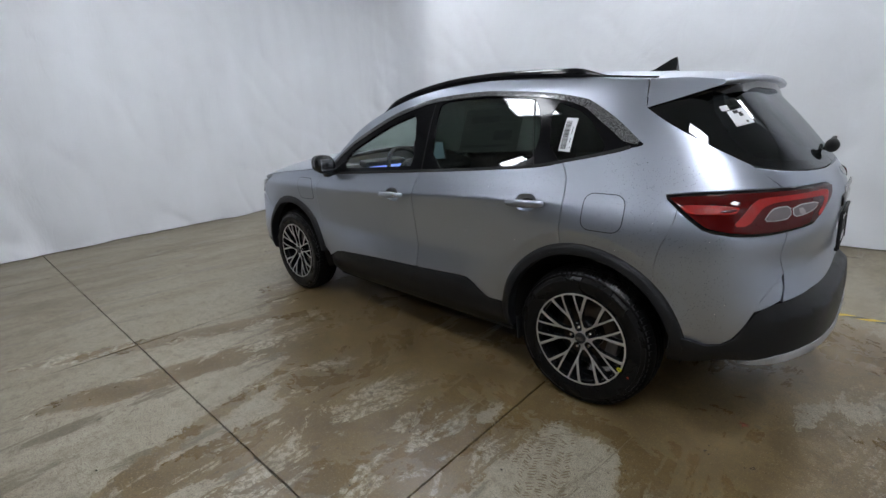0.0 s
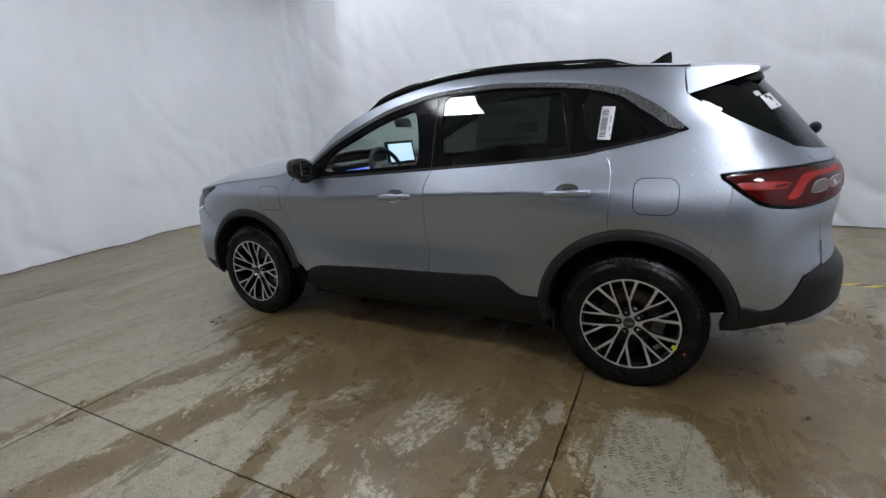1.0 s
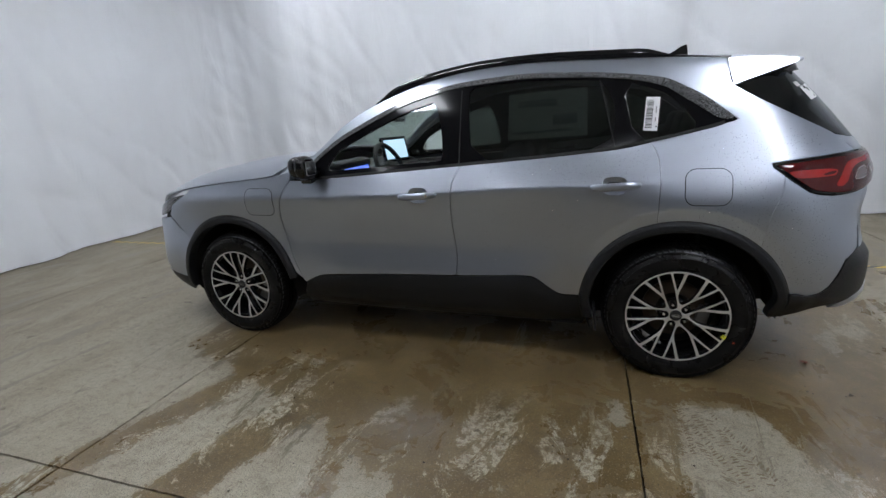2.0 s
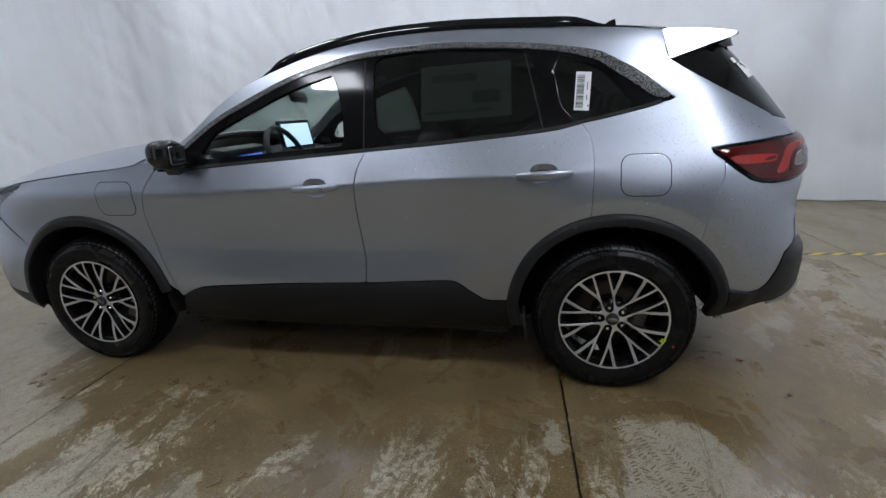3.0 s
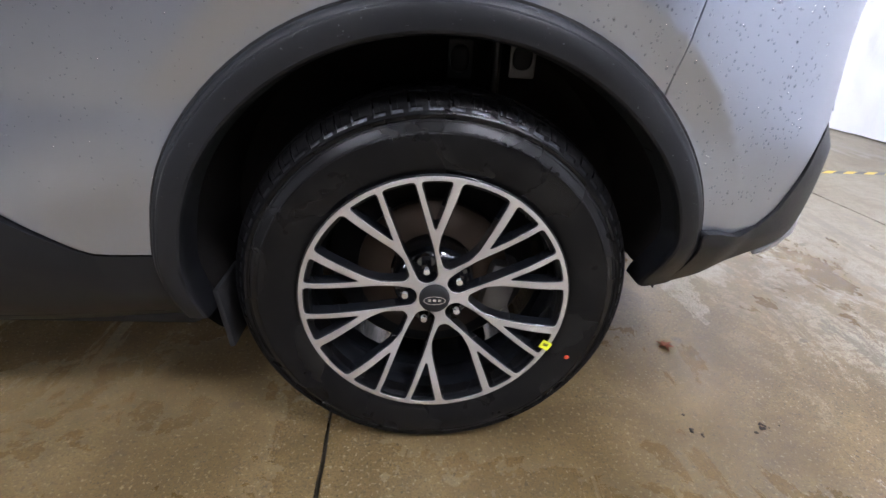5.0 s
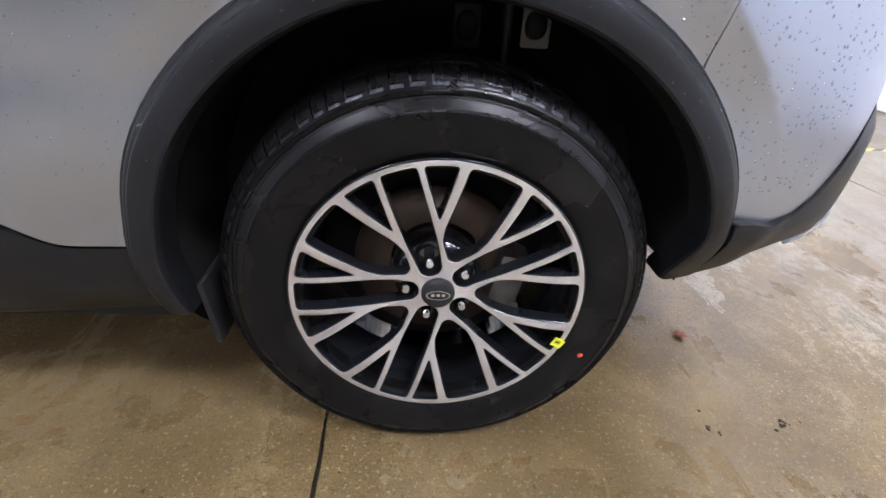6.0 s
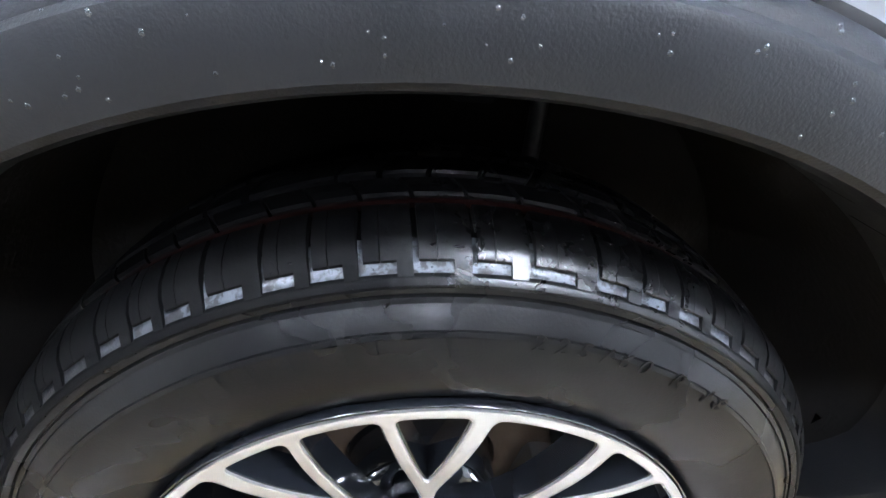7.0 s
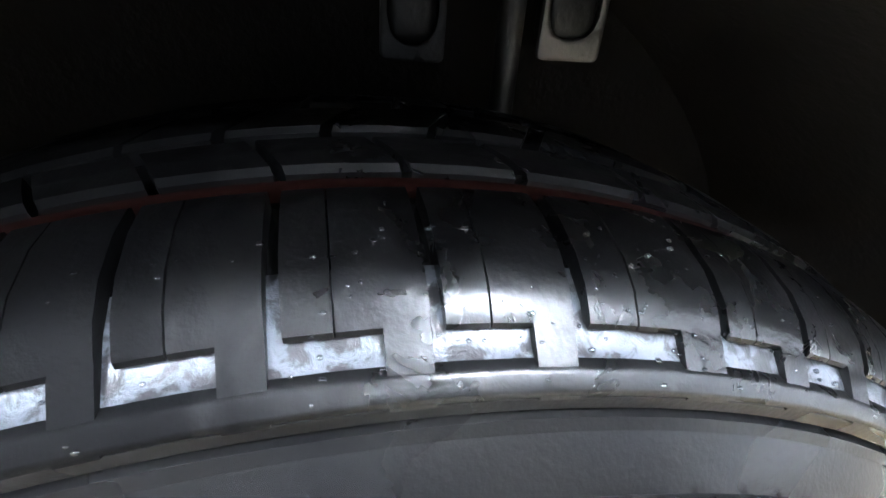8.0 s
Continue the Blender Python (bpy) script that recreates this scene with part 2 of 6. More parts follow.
    base = n.mix(spots, base, (0.064, 0.048, 0.029))
    speck = n.level(n.noise(vec, 85, 2, 0.5), 0.66, 0.70, 0.0, 0.75)
    base = n.mix(speck, base, (0.045, 0.034, 0.020))
    base = n.mix(n.level(grit, 0.38, 0.65, 0.0, 0.45), base, (0.070, 0.052, 0.031))
    base = n.mix(n.level(n.noise(vec, 160, 3, 0.6), 0.54, 0.63, 0.0, 0.55), base, (0.060, 0.044, 0.026))
    base = n.mix(n.level(n.noise(vec, 125, 2, 0.5, 0.2), 0.60, 0.70, 0.0, 0.40), base, (0.40, 0.34, 0.24))
    rough = n.mix(dry, n.level(mid, 0.3, 0.7, 0.22, 0.36), (0.55, 0.55, 0.55))
    rough = n.mix(damp, rough, (0.33, 0.33, 0.33))
    nrm = n.bump(fine, 0.10, 0.004)
    nrm = n.bump(dry, 0.15, 0.002, nrm)
    n.set(Base_Color=base, Roughness=rough, Normal=n.bump(grit, 0.10, 0.001, nrm), Specular_IOR_Level=0.45)
    return n.mat


def make_cloth():
    n = Nodes("white_cloth")
    vec = n.place()
    soft = n.noise(vec, 0.8, 5, 0.6, 0.5)
    wrinkle = n.noise(n.place((1.2, 1.2, 0.45)), 3.5, 7, 0.6, 1.2)
    col = n.mix(n.level(soft, 0.3, 0.7, 0, 1), (0.73, 0.75, 0.78), (0.67, 0.685, 0.71))
    weave = n.bump(n.noise(vec, 500, 2), 0.05, 0.001)
    n.set(Base_Color=col, Roughness=0.85, Normal=n.bump(wrinkle, 0.22, 0.05, weave))
    return n.mat


def make_glow(name, color, strength):
    n = Nodes(name)
    n.set(Base_Color=(0.9, 0.9, 0.9), Emission_Color=color, Emission_Strength=strength)
    return n.mat


PAINT = make_paint("silver_metallic_paint", (0.42, 0.455, 0.525))
CLADDING = make_cladding()
BLACK_GLOSS = make_plain("gloss_black", (0.006, 0.006, 0.007), 0.06)
PILLAR = make_plain("black_pillar_film", (0.005, 0.005, 0.006), 0.10, vary=0.02)
PILLAR.node_tree.nodes["Principled BSDF"].inputs["Specular IOR Level"].default_value = 0.16
BLACK_MATT = make_plain("matt_black", (0.007, 0.007, 0.0075), 0.75)
LINER = make_plain("wheel_liner_felt", (0.018, 0.0165, 0.015), 0.95, grain=0.5, grain_scale=120)
LINER.node_tree.nodes["Principled BSDF"].inputs["Specular IOR Level"].default_value = 0.1
GLASS_CLEAR = make_glass("clear_glass", (0.80, 0.86, 0.83))
GLASS_DARK = make_glass("privacy_glass", (0.05, 0.065, 0.055), wet=True)
GLASS_LAMP = make_glass("lamp_lens", (0.9, 0.9, 0.9))
TRIM_WET = make_wet_trim()
RUBBER = make_rubber("tyre_rubber", False)
RUBBER_WET = make_rubber("wet_tyre_rubber", True)
def make_sheen_groove():
    n = Nodes("groove_residue_and_sheen")
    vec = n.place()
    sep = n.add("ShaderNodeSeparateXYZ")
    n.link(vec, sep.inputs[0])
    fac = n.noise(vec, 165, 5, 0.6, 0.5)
    # pale tone is residue plus wet sheen, painted in only near the tyre's top
    pale_top = n.math("MULTIPLY", n.level(fac, 0.46, 0.54, 0, 1), n.level(sep.outputs[2], 0.615, 0.665, 0.06, 1.0))
    n.set(Base_Color=n.mix(pale_top, (0.008, 0.008, 0.009), (0.066, 0.073, 0.084)), Roughness=n.level(pale_top, 0.0, 1.0, 0.30, 0.38), Normal=n.bump(fac, 0.35, 0.002))
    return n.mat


residue = Nodes("red_brown_residue")
residue.set(Base_Color=(0.0065, 0.0013, 0.0008), Roughness=0.9, Specular_IOR_Level=0.05)
RED_RESIDUE = residue.mat
GROOVE = make_sheen_groove()
MACHINED = make_machined()
RIM_BLACK = make_plain("gloss_black_rim", (0.008, 0.009, 0.011), 0.07, coat=0.8)
CHROME = make_plain("chrome", (0.75, 0.75, 0.76), 0.12, 1.0)
STEEL = make_plain("cast_steel", (0.25, 0.24, 0.23), 0.45, 0.8, 0.3, 150)
GREY_STEEL = make_plain("grey_damper_tube", (0.075, 0.073, 0.070), 0.45, 0.6, 0.3, 150)
DARK_STEEL = make_plain("dark_painted_steel", (0.022, 0.022, 0.022), 0.5, 0.2, 0.3, 150)
RUST = make_plain("rusty_disc", (0.08, 0.058, 0.042), 0.5, 0.6, 0.2, 200)
RED_LENS = make_plain("red_lamp_lens", (0.30, 0.008, 0.006), 0.22)
RED_DARK = make_plain("smoked_red_lens", (0.065, 0.003, 0.003), 0.04)
RED_DARK.node_tree.nodes["Principled BSDF"].inputs["Specular IOR Level"].default_value = 0.35
CLEAR_LENS = make_plain("frosted_clear_lens", (0.36, 0.33, 0.33), 0.15, coat=1.0)
BOWL = make_plain("grey_reflector_bowl", (0.20, 0.17, 0.175), 0.25, 0.4)
SKID = make_plain("silver_skid_plastic", (0.42, 0.43, 0.45), 0.4, 0.4)
SHEET = make_plain("paper_behind_tint", (0.30, 0.32, 0.31), 0.7, vary=0.05)
SHEET_INK = make_plain("faded_print", (0.12, 0.13, 0.13), 0.7)
PAPER = make_plain("white_paper", (0.82, 0.83, 0.85), 0.6, vary=0.03)
INK = make_plain("black_ink", (0.03, 0.03, 0.03), 0.6)
YELLOW = make_plain("yellow_sticker", (0.75, 0.78, 0.03), 0.5)
RED_DOT = make_plain("red_paint_dot", (0.6, 0.06, 0.02), 0.6)
TRIM_DARK = make_plain("dark_cabin_trim", (0.010, 0.010, 0.011), 0.6, grain=0.2)
SEAT = make_plain("charcoal_seat_cloth", (0.014, 0.014, 0.015), 0.85, grain=0.4, grain_scale=300)
HEADLINER = make_plain("grey_headliner", (0.25, 0.25, 0.25), 0.9)
SCREEN = make_glow("lit_screen", (0.50, 0.74, 1.0), 1.1)
BLUE = make_glow("blue_dial", (0.02, 0.12, 1.0), 0.9)
CONCRETE = make_concrete()
JOINT = make_plain("joint_dirt", (0.03, 0.026, 0.02), 0.9)
CLOTH = make_cloth()
WALL = make_plain("grey_block_wall", (0.11, 0.11, 0.112), 0.9, grain=0.3, grain_scale=60)
WATER = make_glass("water_bead", (0.62, 0.65, 0.68), 0.08, shine=0.17)
CEILING = make_plain("pale_ceiling_deck", (0.76, 0.77, 0.78), 0.9)
TAPE_Y = make_plain("yellow_tape", (0.62, 0.42, 0.03), 0.45)
TAPE_K = make_plain("black_tape", (0.03, 0.03, 0.03), 0.45)
TUBE = make_glow("lit_diffuser", (0.92, 0.955, 1.02), 47.0)
HOUSING = make_plain("white_metal_housing", (0.7, 0.7, 0.7), 0.4)
LEAF = make_plain("dry_leaf", (0.20, 0.05, 0.02), 0.8)
GRIT = make_plain("dark_grit", (0.014, 0.010, 0.007), 0.9)
PLATE = make_plain("plate_white", (0.75, 0.76, 0.78), 0.4)
SILVER_METAL = make_plain("brushed_silver", (0.6, 0.6, 0.6), 0.25, 0.9)

# ---- mesh helpers ----


def mesh_part(name, verts, faces, mat, parent=None, label="", normals=None, smooth=True):
    me = bpy.data.meshes.new(name)
    me.from_pydata([tuple(v) for v in verts], [], faces)
    me.materials.append(mat)
    if smooth:
        me.shade_smooth()
    if normals is not None:
        me.normals_split_custom_set_from_vertices([tuple(v) for v in normals])
    me.update()
    ob = new(name, me)
    if parent is not None:
        ob.parent = parent
    if label:
        ob["label"] = label
    return ob


def part(name, bm, mat, parent=None, label="", smooth=False):
    me = bpy.data.meshes.new(name)
    bmesh.ops.recalc_face_normals(bm, faces=bm.faces)
    bm.to_mesh(me)
    bm.free()
    me.materials.append(mat)
    if smooth:
        me.shade_smooth()
        me.set_sharp_from_angle(angle=radians(38))
    ob = new(name, me)
    if parent is not None:
        ob.parent = parent
    if label:
        ob["label"] = label
    return ob


def thing(name, label, category, at=(0, 0, 0), group=""):
    ob = new(name)
    ob.location = at
    bpy.context.view_layer.update()
    return tagged(ob, label, category, group)


def box(bm, size, at, rot=(0, 0, 0), bevel=0.0, segs=2):
    m = pose(*at, *rot)
    made = bmesh.ops.create_cube(bm, size=1.0, matrix=m @ Matrix.Diagonal((*size, 1)))
    vs = made["verts"]
    if bevel:
        es = list({e for v in vs for e in v.link_edges})
        bmesh.ops.bevel(bm, geom=es, offset=bevel, segments=segs, profile=0.5, affect="EDGES")


def rod(bm, a, b, r1, r2=None, segs=16):
    a, b = Vector(a), Vector(b)
    q = (b - a).to_track_quat("Z", "Y").to_matrix().to_4x4()
    bmesh.ops.create_cone(bm, cap_ends=True, segments=segs, radius1=r1, radius2=r1 if r2 is None else r2, depth=(b - a).length,
                          matrix=Matrix.Translation((a + b) / 2) @ q)


def revolve(profile, centre, segs=96, closed=False):
    """Verts and faces of a profile of (radius, y) turned about the y axis."""
    n = len(profile)
    verts, faces = [], []
    for i in range(segs):
        a = 2 * math.pi * i / segs
        for r, y in profile:
            verts.append((centre[0] + r * math.cos(a), y, centre[2] + r * math.sin(a)))
    for i in range(segs):
        j = (i + 1) % segs
        for k in range(n if closed else n - 1):
            l = (k + 1) % n
            faces.append((i * n + k, i * n + l, j * n + l, j * n + k))
    return verts, faces


def sweep(points, section, close_ends=True, up=(0, 0, 1)):
    """Verts and faces of a section of (side, up) offsets, scaled, carried along points of (x, y, z, scale)."""
    verts, faces, n = [], [], len(section)
    for i, p in enumerate(points):
        a = Vector(points[max(0, i - 1)][:3])
        b = Vector(points[min(len(points) - 1, i + 1)][:3])
        t = (b - a).normalized()
        s = t.cross(Vector(up)).normalized()
        u = s.cross(t)
        k = p[3] if len(p) > 3 else 1.0
        for x, z in section:
            verts.append(Vector(p[:3]) + s * x * k + u * z * k)
    for i in range(len(points) - 1):
        for k in range(n):
            l = (k + 1) % n
            faces.append((i * n + k, i * n + l, (i + 1) * n + l, (i + 1) * n + k))
    if close_ends:
        faces.append(tuple(range(n - 1, -1, -1)))
        faces.append(tuple(range((len(points) - 1) * n, len(points) * n)))
    return verts, faces


def curve(pts):
    """A smooth function through (x, y) pairs."""
    xs, ys, n = [p[0] for p in pts], [p[1] for p in pts], len(pts)
    d = [(ys[i + 1] - ys[i]) / (xs[i + 1] - xs[i]) for i in range(n - 1)]
    m = [d[0]] + [0] * (n - 2) + [d[-1]]
    for i in range(1, n - 1):
        h0, h1 = xs[i] - xs[i - 1], xs[i + 1] - xs[i]
        m[i] = (d[i - 1] * h1 + d[i] * h0) / (h0 + h1)

    def f(x):
        if x <= xs[0]:
            return ys[0] + m[0] * (x - xs[0])
        if x >= xs[-1]:
            return ys[-1] + m[-1] * (x - xs[-1])
        k = 0
        while xs[k + 1] < x:
            k += 1
        h = xs[k + 1] - xs[k]
        t = (x - xs[k]) / h
        return ((2 * t ** 3 - 3 * t * t + 1) * ys[k] + (t ** 3 - 2 * t * t + t) * h * m[k]
                + (3 * t * t - 2 * t ** 3) * ys[k + 1] + (t ** 3 - t * t) * h * m[k + 1])
    return f


def ease(t):
    t = min(1, max(0, t))
    return t * t * (3 - 2 * t)


def spline(pts, steps=8):
    """A smooth open line through 2D points."""
    out = []
    n = len(pts)
    for i in range(n - 1):
        p0, p1, p2, p3 = pts[max(0, i - 1)], pts[i], pts[i + 1], pts[min(n - 1, i + 2)]
        for k in range(steps):
            t = k / steps
            out.append(tuple(0.5 * (2 * p1[c] + (p2[c] - p0[c]) * t + (2 * p0[c] - 5 * p1[c] + 4 * p2[c] - p3[c]) * t * t
                                    + (3 * p1[c] - p0[c] - 3 * p2[c] + p3[c]) * t ** 3) for c in (0, 1)))
    out.append(tuple(pts[-1]))
    return out


def rounded(pts, times=3):
    """A closed outline with its corners cut round."""
    for _ in range(times):
        out = []
        for i, p in enumerate(pts):
            q = pts[(i + 1) % len(pts)]
            out.append((p[0] * 0.75 + q[0] * 0.25, p[1] * 0.75 + q[1] * 0.25))
            out.append((p[0] * 0.25 + q[0] * 0.75, p[1] * 0.25 + q[1] * 0.75))
        pts = out
    return pts


def resample(loop, step):
    out = []
    for i, p in enumerate(loop):
        q = loop[(i + 1) % len(loop)]
        d = math.hypot(q[0] - p[0], q[1] - p[1])
        if d < 1e-6:
            continue
        k = max(1, math.ceil(d / step))
        out += [(p[0] + (q[0] - p[0]) * j / k, p[1] + (q[1] - p[1]) * j / k) for j in range(k)]
    clean = []
    for p in out:
        if not clean or math.hypot(p[0] - clean[-1][0], p[1] - clean[-1][1]) > min(step * 0.12, 0.0006):
            clean.append(p)
    return clean


def inside(loop_a, pts):
    """Which of the points lie in the loop."""
    x, y = pts[:, 0], pts[:, 1]
    hit = np.zeros(len(pts), bool)
    n = len(loop_a)
    for i in range(n):
        x1, y1 = loop_a[i]
        x2, y2 = loop_a[(i + 1) % n]
        if y1 == y2:
            continue
        cross = ((y1 > y) != (y2 > y)) & (x < (x2 - x1) * (y - y1) / (y2 - y1) + x1)
        hit ^= cross
    return hit


def away(loop_a, pts):
    """Distance of points from a loop."""
    best = np.full(len(pts), 9.0)
    for i in range(len(loop_a)):
        a, b = np.array(loop_a[i]), np.array(loop_a[(i + 1) % len(loop_a)])
        ab = b - a
        t = np.clip(((pts - a) @ ab) / max(1e-12, ab @ ab), 0, 1)
        best = np.minimum(best, np.hypot(*(pts - a - t[:, None] * ab).T))
    return best


def fill(loop, step, holes=(), ring=0.0):
    """A triangle net over a flat outline with holes: points, triangles and the loops' index rings."""
    from mathutils.geometry import delaunay_2d_cdt
    loops = [resample(loop, step)] + [resample(h, step) for h in holes]
    pts, edges = [], []
    for lp in loops:
        k = len(pts)
        pts += lp
        edges += [(k + i, k + (i + 1) % len(lp)) for i in range(len(lp))]
    arr = np.array(loops[0])
    lo, hi = arr.min(0), arr.max(0)
    gx, gy = np.meshgrid(np.arange(lo[0] + step / 2, hi[0], step), np.arange(lo[1] + step / 2, hi[1], step))
    cand = np.stack([gx.ravel(), gy.ravel()], 1)
    if len(cand):
        ok = inside(loops[0], cand) & (away(loops[0], cand) > step * 0.45)
        for h in loops[1:]:
            ok &= ~inside(h, cand) & (away(h, cand) > step * 0.45)
        pts += [tuple(p) for p in cand[ok]]
    if ring:
        extra = []
        for lp in loops:
            n = len(lp)
            for i in range(n):
                (x0, y0), (x1, y1) = lp[i - 1], lp[(i + 1) % n]
                d = math.hypot(x1 - x0, y1 - y0) or 1.0
                for s in (-1, 1):
                    extra.append((lp[i][0] - s * (y1 - y0) / d * ring, lp[i][1] + s * (x1 - x0) / d * ring))
        extra = np.array(extra)
        ok = inside(loops[0], extra) & (away(loops[0], extra) > ring * 0.7)
        for h in loops[1:]:
            ok &= ~inside(h, extra) & (away(h, extra) > ring * 0.7)
        pts += [tuple(p) for p in extra[ok]]
    got = delaunay_2d_cdt([Vector(p) for p in pts], edges, [], 0, 1e-7)
    vs = np.array([tuple(v) for v in got[0]])
    tris = np.array([f for f in got[2] if len(f) == 3])
    mid = vs[tris].mean(1)
    ok = inside(loops[0], mid)
    for h in loops[1:]:
        ok &= ~inside(h, mid)
    return vs, tris[ok]


def skin(name, loop, surface, mat, parent, label="", lift=0.0, depth=0.012, step=0.04, holes=(), flip=False, soft=0.38, profile=None, mirror=None):
    """A panel: a flat outline laid on a curved surface(u, v) -> point, with turned-in edges and true surface normals.
    profile: extra lift by the distance from the edge. mirror: also lay the outline on the surface's other half, in the same mesh."""
    vs, tris = fill(loop, step, holes, min(.0028, step * .25))
    verts, norms, faces = [], [], []
    for turn in ((False, True) if mirror is not None else (False,)):
        surf = mirror if turn else surface
        back = flip != turn
        base = len(verts)
        edge_d = None
        if profile:
            edge_d = away(resample(loop, step), vs)
        P, N = [], []
        e = 1e-4
        for i, (u, v) in enumerate(vs):
            p = surf(u, v)
            nu, nv = surf(u + e, v) - surf(u - e, v), surf(u, v + e) - surf(u, v - e)
            nn = nu.cross(nv)
            nn = nn.normalized() if nn.length > 0 else Vector((0, -1, 0))
            if back:
                nn = -nn
            d = lift + (profile(edge_d[i]) if profile else 0.0)
            P.append(p + nn * d)
            N.append(nn)
        if profile:
            acc = [Vector() for _ in P]
            for t in tris:
                a, b, c = int(t[0]), int(t[1]), int(t[2])
                way = (P[b] - P[a]).cross(P[c] - P[a])
                for q in (a, b, c):
                    acc[q] += way
            N = [(w if w.dot(nn) > 0 else -w).normalized() if w.length > 0 else nn for w, nn in zip(acc, N)]
        ts = [(int(a), int(b), int(c)) if not back else (int(a), int(c), int(b)) for a, b, c in tris]
        count = {}
        for t in ts:
            for k in range(3):
                ed = (t[k], t[(k + 1) % 3])
                count[ed] = 1
        rim = [ed for ed in count if (ed[1], ed[0]) not in count]
        M = [n.copy() for n in N]
        out = {}
        for a, b in rim:
            side = (P[b] - P[a]).cross(N[a])
            if side.length > 0:
                side.normalize()
                out.setdefault(a, []).append(side)
                out.setdefault(b, []).append(side)
        for a, sides in out.items():
            s = sum(sides, Vector())
            M[a] = (N[a] + s.normalized() * soft).normalized() if s.length > 0 else N[a]
        verts += P
        norms += M
        faces += [tuple(base + k for k in t) for t in ts]
        low = {}
        for a in out:
            s = sum(out[a], Vector())
            s = s.normalized() if s.length > 0 else N[a]
            for dd, key in ((0.0, 0), (depth, 1)):
                low[(a, key)] = len(verts)
                verts.append(P[a] - N[a] * dd)
                norms.append(s)
        for a, b in rim:
            faces.append((low[(a, 0)], low[(a, 1)], low[(b, 1)], low[(b, 0)]))
    return mesh_part(name, verts, faces, mat, parent, label, norms)

# ---- the car's form: x to its tail, y across, z up; the rear axle at x = 0, the front axle at x = -2.71 ----
AXLE_F, AXLE_Z = -2.71, 0.352
HALF_W = curve([(.18, .76), (.24, .81), (.32, .858), (.40, .873), (.48, .8765), (.52, .8745), (.58, .8655), (.64, .8550), (.67, .8515), (.72, .8515), (.78, .8540), (.86, .8615), (.92, .8695),
                (.955, .8745), (.975, .8765), (.985, .8752), (.995, .8718), (1.02, .8632), (1.06, .850), (1.12, .828), (1.25, .779), (1.40, .719), (1.50, .672), (1.58, .63), (1.65, .58)])
# over the rear wheel the shoulder melts into one smooth haunch
HAUNCH = curve([(.18, .76), (.24, .81), (.32, .858), (.40, .873), (.48, .878), (.55, .879), (.64, .8800), (.72, .885), (.80, .8895), (.88, .8895), (.95, .880),
                (1.02, .860), (1.06, .845), (1.12, .820), (1.25, .771), (1.40, .719), (1.50, .672), (1.58, .63), (1.65, .58)])
TAIL_X = curve([(.2, .80), (.30, .84), (.42, .89), (.55, .905), (.66, .895), (.75, .868), (.85, .850), (.95, .862), (1.05, .862), (1.15, .82),
                (1.25, .745), (1.40, .62), (1.55, .48), (1.7, .34)])
NOSE_X = curve([(.2, -3.44), (.35, -3.58), (.6, -3.63), (.75, -3.62), (.85, -3.58), (.95, -3.49), (1.05, -3.36)])
RX, FX, SQUARE, SQUARE_F = -0.1, -2.5, 3.6, 4.4
EDGE_Z = curve([(-3.55, .83), (-3.4, .925), (-3.1, 1.00), (-2.7, 1.050), (-2.35, 1.085), (-2.2, 1.115), (-2.02, 1.215), (-1.85, 1.36), (-1.48, 1.535),
                (-1.13, 1.612), (-.81, 1.632), (-.34, 1.615), (-.1, 1.60), (.16, 1.575), (.54, 1.555)])
CREST_Z = curve([(-3.6, .86), (-3.5, .985), (-3.1, 1.12), (-2.5, 1.185), (-2.35, 1.19), (-2.1, 1.29), (-1.8, 1.45), (-1.45, 1.60), (-1.2, 1.65),
                 (-.7, 1.675), (-.2, 1.662), (.2, 1.628), (.55, 1.59)])


def flank(x, z):
    s = ease((x + .9) / .9)
    r = math.hypot(x, z - AXLE_Z)
    near = max(math.exp(-((abs(x) - .50) / .22) ** 2), math.exp(-((abs(x - AXLE_F) - .50) / .22) ** 2))
    # the shoulder line climbs towards the tail
    h = z - .043 * (min(.35, max(-1.9, x)) + 1.35) * ease((z - .74) / .18) * (1 - ease((z - 1.02) / .15))
    door = HALF_W(h) - .018 * s * ease((h - .92) / .1) * (1 - ease((h - 1.1) / .25)) + .012 * s * ease((z - .6) / .15) * (1 - ease((h - .86) / .1))
    k = ease((x + .42) / .52)
    # a crisp edge concentric with the rear arch, the metal drawn in below it, fading out on the door
    lip = .018 * min(1, max(0, (.557 - r) / .056)) * ease((x + .55) / .35) * ease((z - .52) / .22)
    return door + (HAUNCH(z) - door) * k - lip - .020 * near * ease((.66 - z) / .2) - .010 * math.exp(-((x + .5) / .16) ** 2) * ease((.64 - z) / .16)


def half_width(x, z):
    w = flank(x, z)
    if x > RX:
        w *= max(0, 1 - min(1, (x - RX) / (TAIL_X(z) - RX)) ** SQUARE) ** (1 / SQUARE)
    if x < FX:
        w *= max(0, 1 - min(1, (FX - x) / (FX - NOSE_X(z))) ** SQUARE_F) ** (1 / SQUARE_F)
    return w


def corner_table(length, power):
    """Arc length against angle round a squared-off corner."""
    us, fs, px, pw = [0.0], [0.0], 0.0, .87
    for i in range(1, 3001):
        f = ((i / 3000) ** 2 if i < 1500 else (.25 + .75 * (i - 1500) / 1500)) * math.pi / 2
        x, w = length * math.sin(f) ** (2 / power), .87 * max(0, math.cos(f)) ** (2 / power)
        us.append(us[-1] + math.hypot(x - px, w - pw))
        fs.append(f)
        px, pw = x, w
    return np.array(us), np.array(fs)


US_R, FS_R = corner_table(.96, SQUARE)
US_F, FS_F = corner_table(1.1, SQUARE_F)
